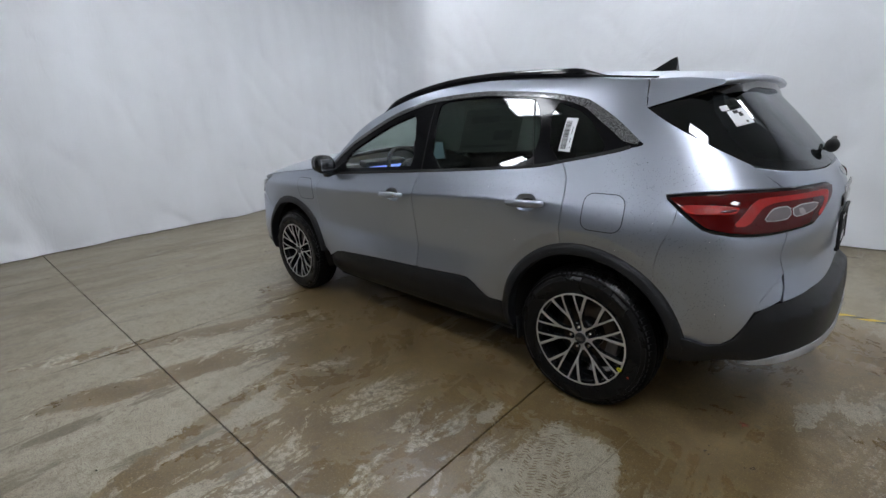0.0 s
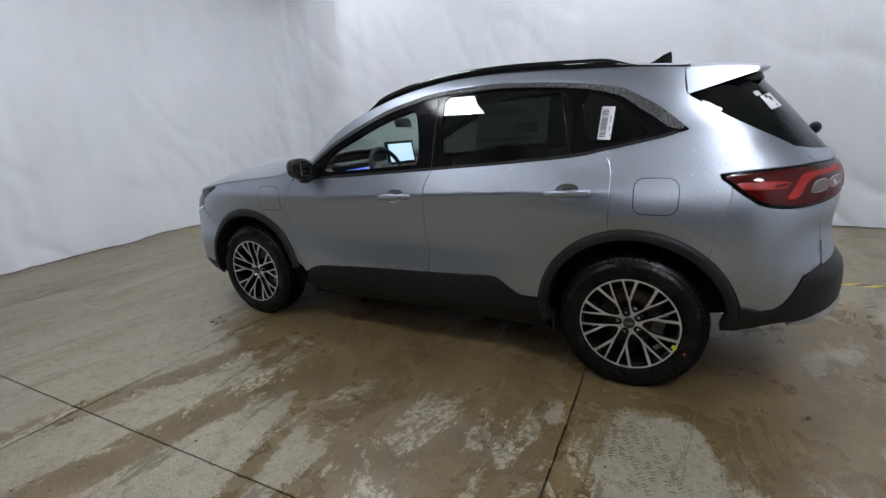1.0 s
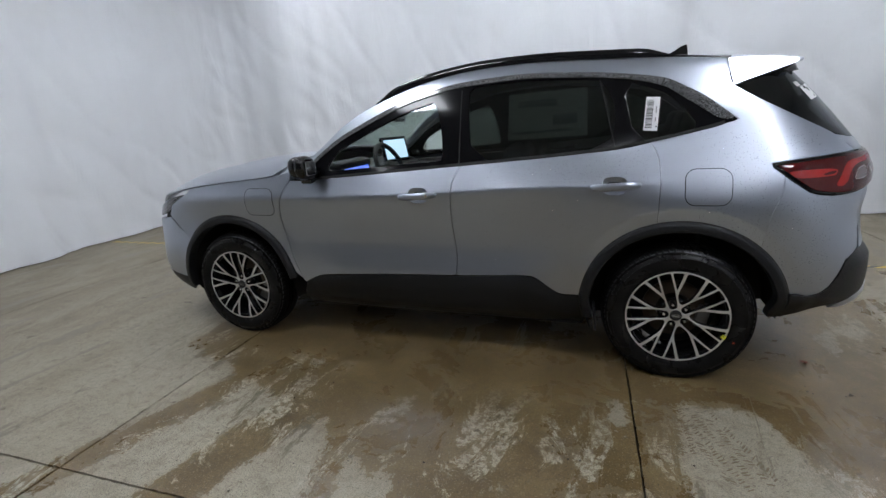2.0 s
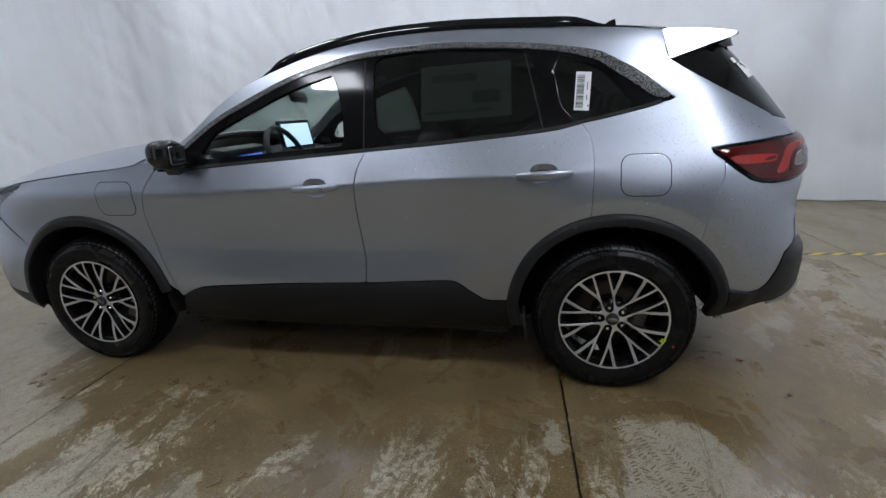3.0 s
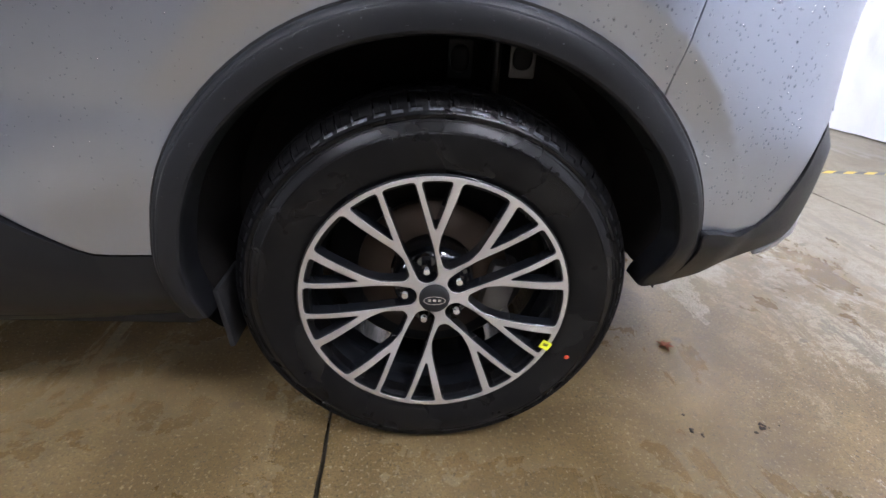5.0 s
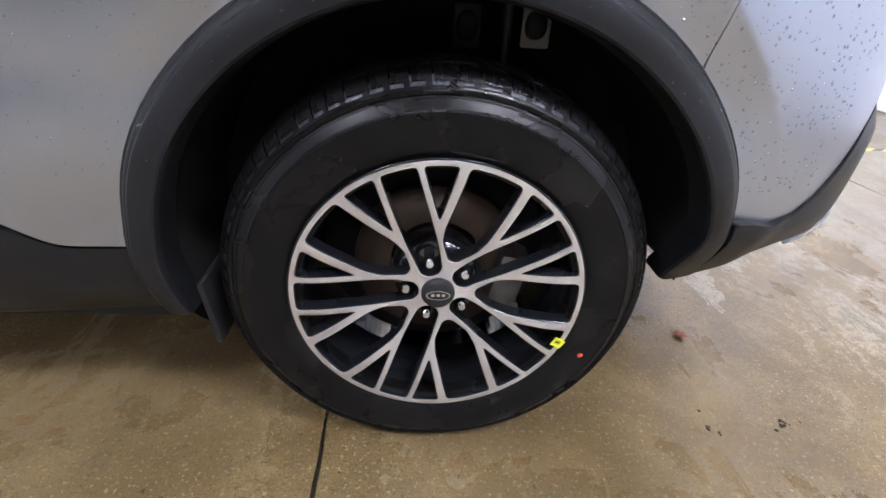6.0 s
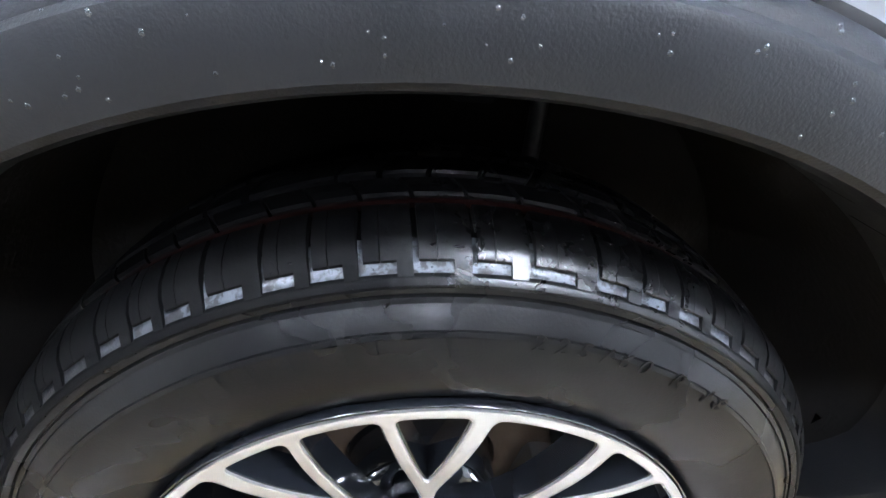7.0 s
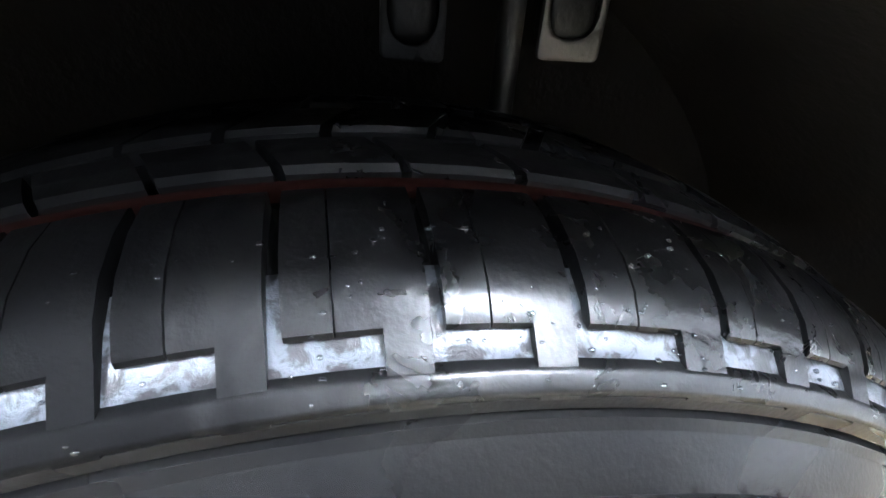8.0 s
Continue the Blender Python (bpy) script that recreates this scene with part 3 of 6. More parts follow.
U_TAIL, U_NOSE = RX + US_R[-1], FX - US_F[-1]


def body(u, z, side=-1):
    """The body's skin: u runs along the flank as x does, then round the corner to the middle of the tail or the nose."""
    if u > RX:
        f = float(np.interp(u - RX, US_R, FS_R))
        x = RX + (TAIL_X(z) - RX) * math.sin(f) ** (2 / SQUARE)
        w = flank(x, z) * max(0, math.cos(f)) ** (2 / SQUARE)
    elif u < FX:
        f = float(np.interp(FX - u, US_F, FS_F))
        x = FX + (NOSE_X(z) - FX) * math.sin(f) ** (2 / SQUARE_F)
        w = flank(x, z) * max(0, math.cos(f)) ** (2 / SQUARE_F)
    else:
        x, w = u, flank(u, z)
    return Vector((x, side * w, z))


def along(x, z):
    """u of the flank's point at x."""
    if x > RX:
        s = min(1, (x - RX) / (TAIL_X(z) - RX))
        return RX + float(np.interp(math.asin(s ** (SQUARE / 2)), FS_R, US_R))
    if x < FX:
        s = min(1, (FX - x) / (FX - NOSE_X(z)))
        return FX - float(np.interp(math.asin(s ** (SQUARE_F / 2)), FS_F, US_F))
    return x


def left(u, z):
    return body(u, z, -1)


def right(u, z):
    return body(u, z, 1)


def top(x, y):
    """The bonnet, windscreen and roof: height over (x, y)."""
    e = EDGE_Z(x)
    w = max(0.02, half_width(x, e))
    k = min(1.0, abs(y) / w)
    return Vector((x, y, e + (CREST_Z(x) - e) * (1 - k ** 2.3)))


def edge_line(x0, x1, n=14, drop=0.0):
    return [(along(x0 + (x1 - x0) * i / n, EDGE_Z(x0 + (x1 - x0) * i / n) - drop), EDGE_Z(x0 + (x1 - x0) * i / n) - drop) for i in range(n + 1)]


def opening(ax, r, deg):
    """The rear wheel's opening draws in a little towards its ends."""
    return r - (.014 * ease((deg - 138) / 36) + .004 * ease((40 - deg) / 25) + .022 * ease((deg - 170) / 18) if ax == 0 else 0)


def arch(ax, r, a0, a1, n=24):
    """Points of a wheel arch from angle a0 to a1, in degrees."""
    out = []
    for i in range(n + 1):
        deg = a0 + (a1 - a0) * i / n
        a, k = radians(deg), opening(ax, r, deg)
        x, z = ax + k * math.cos(a), AXLE_Z + k * math.sin(a)
        out.append((along(x, z), z))
    return out


def ang(ax, x, z):
    return math.degrees(math.atan2(z - AXLE_Z, x - ax))


car = thing("car", "silver metallic compact SUV with black cladding, wet from rain, on concrete", "car")

# outlines on the flank
G = 0.0021   # half of a shut line
ARCH_R, ARCH_F = 0.491, 0.485
SEAM_A = spline([(-2.196, 1.062), (-2.235, 1.01), (-2.262, .952), (-2.285, .86), (-2.281, .76), (-2.245, .60), (-2.185, .42)])
SEAM_B = spline([(-1.105, 1.124), (-1.140, 1.06), (-1.154, .996), (-1.160, .90), (-1.157, .80), (-1.140, .66), (-1.137, .60), (-1.142, .515)])
SEAM_C = spline([(-.165, 1.214), (-.133, 1.16), (-.120, 1.10), (-.116, 1.02), (-.118, .93), (-.119, .838)])
BELT = spline([(-2.10, 1.058), (-2.011, 1.065), (-1.60, 1.092), (-1.118, 1.124), (-.70, 1.153), (-.318, 1.185), (-.153, 1.216), (.125, 1.268), (.205, 1.289)])
DLO_TOP = spline([(.247, 1.313), (.16, 1.385), (.064, 1.44), (-.107, 1.506), (-.342, 1.548), (-.58, 1.570), (-.81, 1.579), (-1.134, 1.560), (-1.32, 1.523),
                  (-1.481, 1.477), (-1.66, 1.40), (-1.853, 1.306), (-1.97, 1.225), (-2.07, 1.145), (-2.14, 1.085)])
LAMP = (spline([(.343, 1.099), (.46, 1.112), (.642, 1.127), (.86, 1.134), (1.075, 1.134)], 5)
        + spline([(1.104, 1.122), (1.075, 1.09), (1.00, 1.055), (.935, 1.018)], 4)
        + spline([(.91, .997), (.80, .978), (.684, .962), (.60, .960), (.53, .968), (.488, .980), (.42, 1.025), (.35, 1.083)], 4))


def cut(line, x0, x1):
    return [p for p in line if min(x0, x1) <= p[0] <= max(x0, x1)]


def shrink(loop, by):
    """The outline drawn in by some millimetres."""
    n = len(loop)
    area = sum(loop[i][0] * loop[(i + 1) % n][1] - loop[(i + 1) % n][0] * loop[i][1] for i in range(n))
    s = 1 if area > 0 else -1
    out = []
    for i in range(n):
        a, b, c = loop[i - 1], loop[i], loop[(i + 1) % n]
        d1 = Vector((b[0] - a[0], b[1] - a[1]))
        d2 = Vector((c[0] - b[0], c[1] - b[1]))
        if d1.length < 1e-7 or d2.length < 1e-7:
            continue
        d1.normalize()
        d2.normalize()
        m = Vector((-(d1.y + d2.y), d1.x + d2.x))
        if m.length < 1e-6:
            continue
        m.normalize()
        k = min(2.0, 1 / max(0.3, m.dot(Vector((-d1.y, d1.x)))))
        out.append((b[0] + m.x * by * k * s, b[1] + m.y * by * k * s))
    return out


def belt_at(x):
    for p, q in zip(BELT, BELT[1:]):
        if p[0] <= x <= q[0]:
            return p[1] + (q[1] - p[1]) * (x - p[0]) / (q[0] - p[0])
    return BELT[0][1] if x < BELT[0][0] else BELT[-1][1]


def dlo_at(x):
    for p, q in zip(DLO_TOP, DLO_TOP[1:]):
        if q[0] <= x <= p[0]:
            return p[1] + (q[1] - p[1]) * (x - p[0]) / (q[0] - p[0])
    return DLO_TOP[-1][1]


def strip(line, width, up=True):
    """A thin band along a line."""
    s = width if up else -width
    return list(line) + [(p[0], p[1] + s) for p in reversed(line)]


def door_handle(at, parent, keyhole):
    """A pull handle over a recess, at the middle of its grip."""
    x, z = at
    pts = []
    for i in range(15):
        t = i / 14
        dx = -.112 + .224 * t
        p = left(x + dx, z + .012 * (t - .5))
        stand = .010 + .026 * math.sin(math.pi * min(1, max(0, t))) ** 0.5
        k = .55 + .45 * math.sin(math.pi * t) ** 0.4
        pts.append((p.x, p.y - stand, p.z, k))
    sec = [(.0200 * math.cos(a), .0125 * math.sin(a)) for a in np.linspace(0, 2 * math.pi, 16, endpoint=False)]
    sec = [(b, a) for a, b in sec]
    v, f = sweep(pts, sec)
    grip = mesh_part("handle", v, f, PAINT, parent, "silver pull handle")
    skin("handle_recess", shrink(cup_outline(at), -.001), left, PAINT, grip, "scooped recess behind the grip", lift=-.0008, depth=.004, step=.005,
         profile=lambda d: -.034 * (1 - (1 - min(1, d / .040)) ** 2.2))
    if keyhole:
        p = Vector(pts[11][:3])
        bm = bmesh.new()
        rod(bm, p + Vector((0, -.004, .0)), p + Vector((0, -.014, .0)), .008, segs=20)
        part("lock_cylinder", bm, CHROME, grip, "round chrome lock")
    return grip


def cup_outline(at, n=28):
    """The scoop behind a door handle."""
    x, z = at
    out = []
    for a in np.linspace(0, 2 * math.pi, n, endpoint=False):
        c, s = math.cos(a), math.sin(a)
        out.append((x + .058 * math.copysign(abs(c) ** .7, c) - .002, z + .042 * math.copysign(abs(s) ** .7, s)))
    return out


HANDLE_F, HANDLE_R = (-1.345, .972), (-.318, 1.016)


FLARE = [(.0015, -.012), (.0015, .003), (-.001, .0085), (-.005, .0125), (-.0085, .014), (-.0115, .0175), (-.016, .0195), (-.034, .0205), (-.044, .0198), (-.0475, .0172), (-.050, .011), (-.0505, .002), (-.0505, -.045)]


def flare(ax, rr, a0, a1, surf, s):
    """The plastic lip round a wheel opening: a narrow bead, a broad face and a bevel turned into the opening, carried round the arch."""
    n, m = 90, len(FLARE)
    v, f = [], []
    for i in range(n + 1):
        deg = a0 + (a1 - a0) * i / n
        a, k = radians(deg), opening(ax, rr, deg)
        # at its rear foot the rear flare widens into the opening and tucks under with the bumper
        foot = ease((20 - deg) / 15) if ax == 0 else 0.0
        for dr, out in FLARE:
            q = k + dr * (1 + .75 * foot)
            x, z = ax + q * math.cos(a), AXLE_Z + q * math.sin(a)
            p = surf(along(x, z), z)
            under = .042 * min(1, max(0, (.475 - z) / .10)) ** 1.3 if ax == 0 and deg < 90 else 0.0
            v.append(p + Vector((0, s * (out - under), 0)))
    for i in range(n):
        for k in range(m - 1):
            q = (i * m + k, i * m + k + 1, (i + 1) * m + k + 1, (i + 1) * m + k)
            f.append(q if s > 0 else tuple(reversed(q)))
    f.append(tuple(range(m)))
    f.append(tuple(n * m + k for k in reversed(range(m))))
    ob = mesh_part("wheel_arch_flare", v, f, CLADDING, car, "black wheel arch flare")
    ob.data.set_sharp_from_angle(angle=radians(24))
    return ob


def build_flank(s):
    """One side of the car. s: -1 the driver's side, 1 the other."""
    surf = left if s < 0 else right
    fl = s > 0

    def lay(name, loop, mat, parent, label="", **kw):
        return skin(name, loop, surf, mat, parent, label, flip=fl, **kw)

    # doors
    sill_f = spline([(-2.17, .408), (-2.09, .447), (-2.006, .470), (-1.80, .487), (-1.50, .503), (-1.142, .515)])
    sill_r = spline([(-1.142, .515), (-.93, .526), (-.76, .533), (-.70, .522), (-.64, .478), (-.585, .441), (-.545, .432), (-.462, .433)])
    loop = list(reversed(SEAM_A)) + cut(BELT, -2.18, -1.11) + SEAM_B + list(reversed(sill_f))
    door = lay("front_door", shrink(loop, G), PAINT, car, "silver front door", step=.016, holes=[cup_outline(HANDLE_F)] if s < 0 else ())
    loop = [p for p in reversed(SEAM_B)] + cut(BELT, -1.10, -.17) + SEAM_C + arch(0, ARCH_R, ang(0, -.119, .838), 168.8, 20) + list(reversed(sill_r))
    door2 = lay("rear_door", shrink(loop, G), PAINT, car, "silver rear door", step=.0125, holes=[cup_outline(HANDLE_R)] if s < 0 else ())
    # quarter panel with the roof side
    loop = (list(reversed(SEAM_C)) + cut(BELT, -.16, .205) + spline([(.225, 1.291), (.258, 1.302), (.247, 1.313)], 4) + cut(DLO_TOP, .24, -2.10)
            + edge_line(-2.12, .15, 40) + spline([(along(.157, 1.572), 1.572), (.322, 1.53), (.302, 1.48), (.303, 1.454)], 4)
            + spline([(.40, 1.392), (.55, 1.303), (.687, 1.225)], 4) + [(.774, 1.139), (.642, 1.133), (.46, 1.118), (.343, 1.105), (.345, 1.085), (.385, 1.052),
                                                                         (.378, .977), (.350, .89)] + arch(0, ARCH_R, ang(0, .325, .72), ang(0, -.119, .838), 20))
    quarter = lay("quarter_panel", shrink(loop, .0009), PAINT, car, "silver quarter panel", step=.0125)
    # rear bumper's painted corner
    loop = (list(reversed(arch(0, ARCH_R, ang(0, .325, .72), 16.5, 14))) + [(.350, .89), (.378, .977), (.387, 1.047), (.42, 1.02), (.488, .975), (.53, .963), (.60, .955), (.684, .957), (.795, .972),
                                                                     (.799, .877), (.8252, .807), (.817, .793), (.76, .745), (.715, .700), (.680, .645), (.645, .581), (.610, .525), (.575, .497), (.53, .486)])
    corner = lay("bumper_corner", shrink(loop, .0009), PAINT, car, "silver bumper corner", step=.0125)
    loop = [(.684, .652), (.718, .697), (.762, .741), (.816, .788), (.823, .745), (.797, .698), (.757, .680), (.71, .660)]
    lay("bumper_inset", shrink(loop, -.001), PAINT, corner, "recessed silver insert", lift=-.004, depth=.012)
    # fender
    loop = (SEAM_A[:-1] + arch(AXLE_F, ARCH_F, 14, 140, 30) + [(along(-3.16, .74), .74), (along(-3.25, .83), .83), (along(-3.2, .90), .90), (along(-3.03, .985), .985)]
            + edge_line(-3.0, -2.2, 16))
    fender = lay("front_fender", shrink(list(reversed(loop)), G), PAINT, car, "silver front fender", step=.022)
    # front bumper and headlamp
    u1 = U_NOSE
    loop = [(along(-3.18, .36), .36)] + arch(AXLE_F, ARCH_F, 178, 139, 10) + [(along(-3.165, .74), .735), (along(-3.25, .82), .815), (along(-3.42, .79), .79), (u1 + .42, .76), (u1 + .40, .42)]
    lay("front_bumper", shrink(loop, G), PAINT, car, "silver front bumper")
    head = rounded([(along(-3.03, .985), .985), (along(-3.2, .955), .955), (along(-3.36, .90), .90), (along(-3.5, .84), .845), (along(-3.50, .80), .80), (along(-3.40, .81), .81), (along(-3.22, .86), .86)], 1)
    lamp = lay("headlight", shrink(head, G), BLACK_GLOSS, car, "smoked headlight", lift=-.004)
    lay("lens", shrink(head, .004), GLASS_LAMP, lamp, "clear lens", depth=.004)
    # cladding
    loop = ([(-2.23, .30)] + list(sill_f) + sill_r[1:] + [(-.440, .30), (-.455, .235), (-1.2, .232), (-2.23, .235)])
    def tucked(u, z):
        p = surf(u, z)
        return Vector((p.x, p.y * (1 - .075 * min(1, max(0, (.50 - z) / .27)) ** 1.3), p.z))

    skin("sill_cladding", shrink(list(reversed(loop)), G), tucked, CLADDING, car, "textured black sill cladding", lift=.008, depth=.03, profile=lambda d: .010 * ease(d / .04), flip=fl)
    for ax, rr, a0, a1 in ((0, ARCH_R, 2.2, 186.0), (AXLE_F, ARCH_F, 10.0, 186.0)):
        fl_ob = flare(ax, rr, a0, a1, surf, s)
        lay("flare_gap", arch(ax, rr + .0058, a0 + 14, a1 - 6, 40) + arch(ax, rr - .003, a1 - 6, a0 + 14, 40), BLACK_MATT, fl_ob, "dark joint round the flare", lift=.0012, depth=.002, step=.03)
    # lamp
    tail = lay("tail_light", shrink(LAMP, -.001), BLACK_GLOSS, car, "smoked dark red tail light", lift=.006, depth=.02, step=.022, profile=lambda d: .006 * ease(d / .03))
    lay("red_lens", shrink(LAMP, .010), RED_DARK, tail, "deep red lens in a black border", lift=.0118, depth=.004, step=.02, profile=lambda d: .0012 * ease(d / .02))
    bar = rounded([(.395, 1.064), (.50, 1.069), (.607, 1.068), (.592, 1.045), (.585, 1.040), (.53, 1.036), (.428, 1.032), (.405, 1.050)], 2)
    bar_ob = lay("lamp_bar", bar, RED_LENS, tail, "bright red lamp bar", lift=.0135, depth=.003, step=.02)
    lay("bar_slot", rounded([(.530, 1.042), (.545, 1.053), (.600, 1.061), (.584, 1.046)], 1), RED_DARK, bar_ob, "dark slot in the red bar", lift=.0142, depth=.002, step=.02)
    el = rounded([(.585, .994), (.612, 1.035), (.642, 1.077), (.676, 1.098), (.76, 1.105), (1.045, 1.120), (1.00, 1.075), (.955, 1.043), (.928, 1.022), (.918, 1.036), (.955, 1.065),
                  (.978, 1.093), (.90, 1.093), (.767, 1.087), (.705, 1.077), (.668, 1.054), (.638, .996)], 1)
    lay("lamp_bar", el, RED_LENS, tail, "bright red lamp bar", lift=.0135, depth=.003, step=.02)
    hood = rounded([(.655, .994), (.668, 1.035), (.712, 1.072), (.79, 1.080), (.955, 1.086), (.93, 1.055), (.905, 1.038), (.86, 1.02), (.76, .998)], 1)
    lay("reversing_surround", hood, RED_DARK, tail, "dark red lens round the clear one", lift=.0132, depth=.003, step=.02)
    for rev in ([(.683, 1.016), (.700, 1.048), (.722, 1.066), (.784, 1.071), (.784, 1.027), (.735, 1.016)], [(.791, 1.028), (.791, 1.072), (.932, 1.079), (.905, 1.053), (.85, 1.036)]):
        lens = lay("reversing_lens", rounded(rev, 1), CLEAR_LENS, tail, "clear reversing lens", lift=.0138, depth=.003, step=.02)
        lay("lens_bowl", shrink(rounded(rev, 1), .0035), BOWL, lens, "grey reflector bowl", lift=.0146, depth=.001, step=.02)
    # windows: black surround, panes, trims
    low_line = cut(BELT, -2.12, .205)
    ring = low_line + spline([(.225, 1.291), (.256, 1.302), (.247, 1.313)], 4) + DLO_TOP
    front_hole = ([(-2.00, belt_at(-2.0) + .022)] + [(-1.8 + .62 * i / 8, belt_at(-1.8 + .62 * i / 8) + .014) for i in range(9)]
                  + [(-1.20, 1.32), (-1.255, dlo_at(-1.255) - .036)] + [(-1.35 - .55 * i / 10, dlo_at(-1.35 - .55 * i / 10) - .040) for i in range(11)])
    rear_hole = ([(-1.045, belt_at(-1.045) + .014), (-.70, belt_at(-.7) + .014), (-.352, belt_at(-.352) + .014), (-.315, 1.36), (-.385, 1.515)]
                 + [(-.45 - .6 * i / 8, dlo_at(-.45 - .6 * i / 8) - .032) for i in range(9)] + [(-1.09, 1.50)])
    q_hole = [(-.235, belt_at(-.235) + .014), (-.05, belt_at(-.05) + .014), (.075, belt_at(.075) + .014), (-.02, 1.385), (-.12, 1.452), (-.30, 1.513)]
    holes = [rounded(h, 1) for h in (shrink(front_hole, .026), rear_hole, q_hole)]
    frame_ob = lay("window_surround", shrink(ring, .001), PILLAR, car, "satin black pillar trim", lift=-.004, depth=.02, holes=holes, step=.035)
    lay("door_glass", shrink(holes[0], -.006), GLASS_CLEAR, frame_ob, "clear front door glass", lift=-.009, depth=.004).visible_shadow = False
    lay("door_glass", shrink(holes[1], -.006), GLASS_DARK, frame_ob, "dark tinted rear door glass", lift=-.008, depth=.004).visible_shadow = False
    lay("quarter_glass", shrink(holes[2], -.006), GLASS_DARK, frame_ob, "dark tinted quarter glass", lift=-.006, depth=.004).visible_shadow = False
    up = [p for p in DLO_TOP if p[0] < .245]
    wid = [(.024 + .040 * ease((p[0] + .30) / .45)) * min(1, max(.02, (.246 - p[0]) / .06)) ** .5 for p in up]
    loop = list(up) + [(p[0] - .55 * w * ease((p[0] + .3) / .3), p[1] - w * (1 - .25 * ease((p[0] + .3) / .3))) for p, w in reversed(list(zip(up, wid)))]
    lay("upper_window_trim", loop, TRIM_WET, frame_ob, "gloss trim beaded with rain, the beads' glints painted grey", lift=.002, depth=.008, step=.02)
    lay("belt_trim", strip(cut(BELT, -2.10, .19), .014), BLACK_MATT, frame_ob, "black belt seal", lift=.003, depth=.01, step=.03)
    for q, x in (((-1.115, -1.125), 0), ((-.325, -.405), 0)):
        lay("pillar_joint", [(q[0] - .0025, belt_at(q[0]) + .016), (q[0] + .0025, belt_at(q[0]) + .016), (q[1] + .0025, 1.52), (q[1] - .0025, 1.52)], BLACK_MATT, frame_ob, "dark door shut line", lift=-.0025, depth=.001, step=.03)
    return door, door2, quarter, fender, frame_ob


front_door, rear_door, quarter_panel, front_fender, surround = build_flank(-1)
build_flank(1)
door_handle(HANDLE_F, front_door, True)
door_handle(HANDLE_R, rear_door, False)


def flap(name, cx, cz, w, h, parent, label):
    r = .045
    out = []
    for qx, qz, a0 in ((1, 1, 0), (-1, 1, 90), (-1, -1, 180), (1, -1, 270)):
        for i in range(7):
            a = radians(a0 + 15 * i)
            out.append((cx + qx * (w / 2 - r) + r * math.cos(a), cz + qz * (h / 2 - r) + r * math.sin(a)))
    ring = shrink(out, -.0026)
    skin("flap_gap", ring, left, BLACK_MATT, parent, "dark shut line", lift=.0006, depth=.002, step=.02)
    return skin(name, shrink(out, .0012), left, PAINT, parent, label, lift=.0012, depth=.003, step=.02, soft=.12)


flap("fuel_door", .084, 1.006, .190, .162, quarter_panel, "rounded square fuel flap")
flap("charge_door", -2.432, .930, .215, .168, front_fender, "rounded square charging flap")

# middle parts of the tail, laid on both halves of the skin
UT = U_TAIL


SHELF = curve([(.50, .500), (.60, .520), (.713, .600), (.851, .626), (1.05, .648), (1.30, .664), (1.49, .668)])


def jutting(surf):
    """The skin with the bumper's lower part standing out below its ledge."""
    def f(u, z):
        p = surf(u, z)
        k = ease((u - .58) / .50) * (-.030 + .050 * min(1, max(0, (SHELF(u) + .060 - z) / .060)))
        # flush with the flare at its end, and tucked under towards the bottom
        p = p + Vector((p.x - .15, p.y * .9, 0)).normalized() * k
        side = math.copysign(1, p.y)
        p.y += side * .0145 * (1 - ease((u - .50) / .08)) - side * .042 * min(1, max(0, (.475 - z) / .10)) ** 1.3 * (1 - ease((u - .62) / .25))
        return p
    return f


loop = ([(.440, .500), (.48, .496), (.53, .4845), (.578, .496), (.614, .5245), (.649, .578), (.684, .640), (.715, .660), (.757, .676), (.87, .694), (.98, .712), (1.2, .730), (UT, .738)]
        + [(UT, .497), (1.116, .492), (.914, .470), (.78, .448), (.69, .432), (.62, .424), (.54, .400), (.50, .386), (.450, .373), (.442, .39), (.446, .43), (.448, .46)])
bumper = skin("rear_bumper", loop, jutting(left), CLADDING, car, "black textured rear bumper", lift=.004, depth=.03, step=.016, mirror=jutting(right))
loop = [(UT, .520), (1.116, .514), (.914, .490), (.78, .460), (.70, .434), (.655, .412), (.70, .408), (.78, .420), (.914, .446), (1.116, .468), (UT, .474)]
skin("skid_plate", loop, jutting(left), SKID, bumper, "silver skid strip", lift=.007, depth=.03, step=.022, mirror=jutting(right), profile=lambda d: .005 * ease(d / .02))
loop = ([(.690, 1.214), (.80, 1.199), (.95, 1.190), (1.2, 1.184), (UT, 1.182), (UT, .743), (1.2, .735), (.98, .722), (.87, .703), (.80, .690), (.8215, .745), (.8250, .807),
         (.7995, .877), (.797, .974), (.912, .992), (.94, 1.012), (1.0, 1.05), (1.08, 1.085), (1.112, 1.122), (1.078, 1.139), (.86, 1.139), (.779, 1.139)])
gate = skin("liftgate", shrink(loop, .001), left, PAINT, car, "silver liftgate", step=.026, depth=.012, mirror=right)
loop = ([(.303, 1.450), (.40, 1.387), (.55, 1.298), (.687, 1.222), (.80, 1.203), (.95, 1.194), (1.2, 1.188), (UT, 1.186), (UT, 1.535), (1.1, 1.53), (.80, 1.515), (.63, 1.50), (.45, 1.475)])
rear_glass = skin("rear_window", loop, left, GLASS_DARK, gate, "dark tinted rear window", lift=-.002, depth=.004, mirror=right)
rear_glass.visible_shadow = False
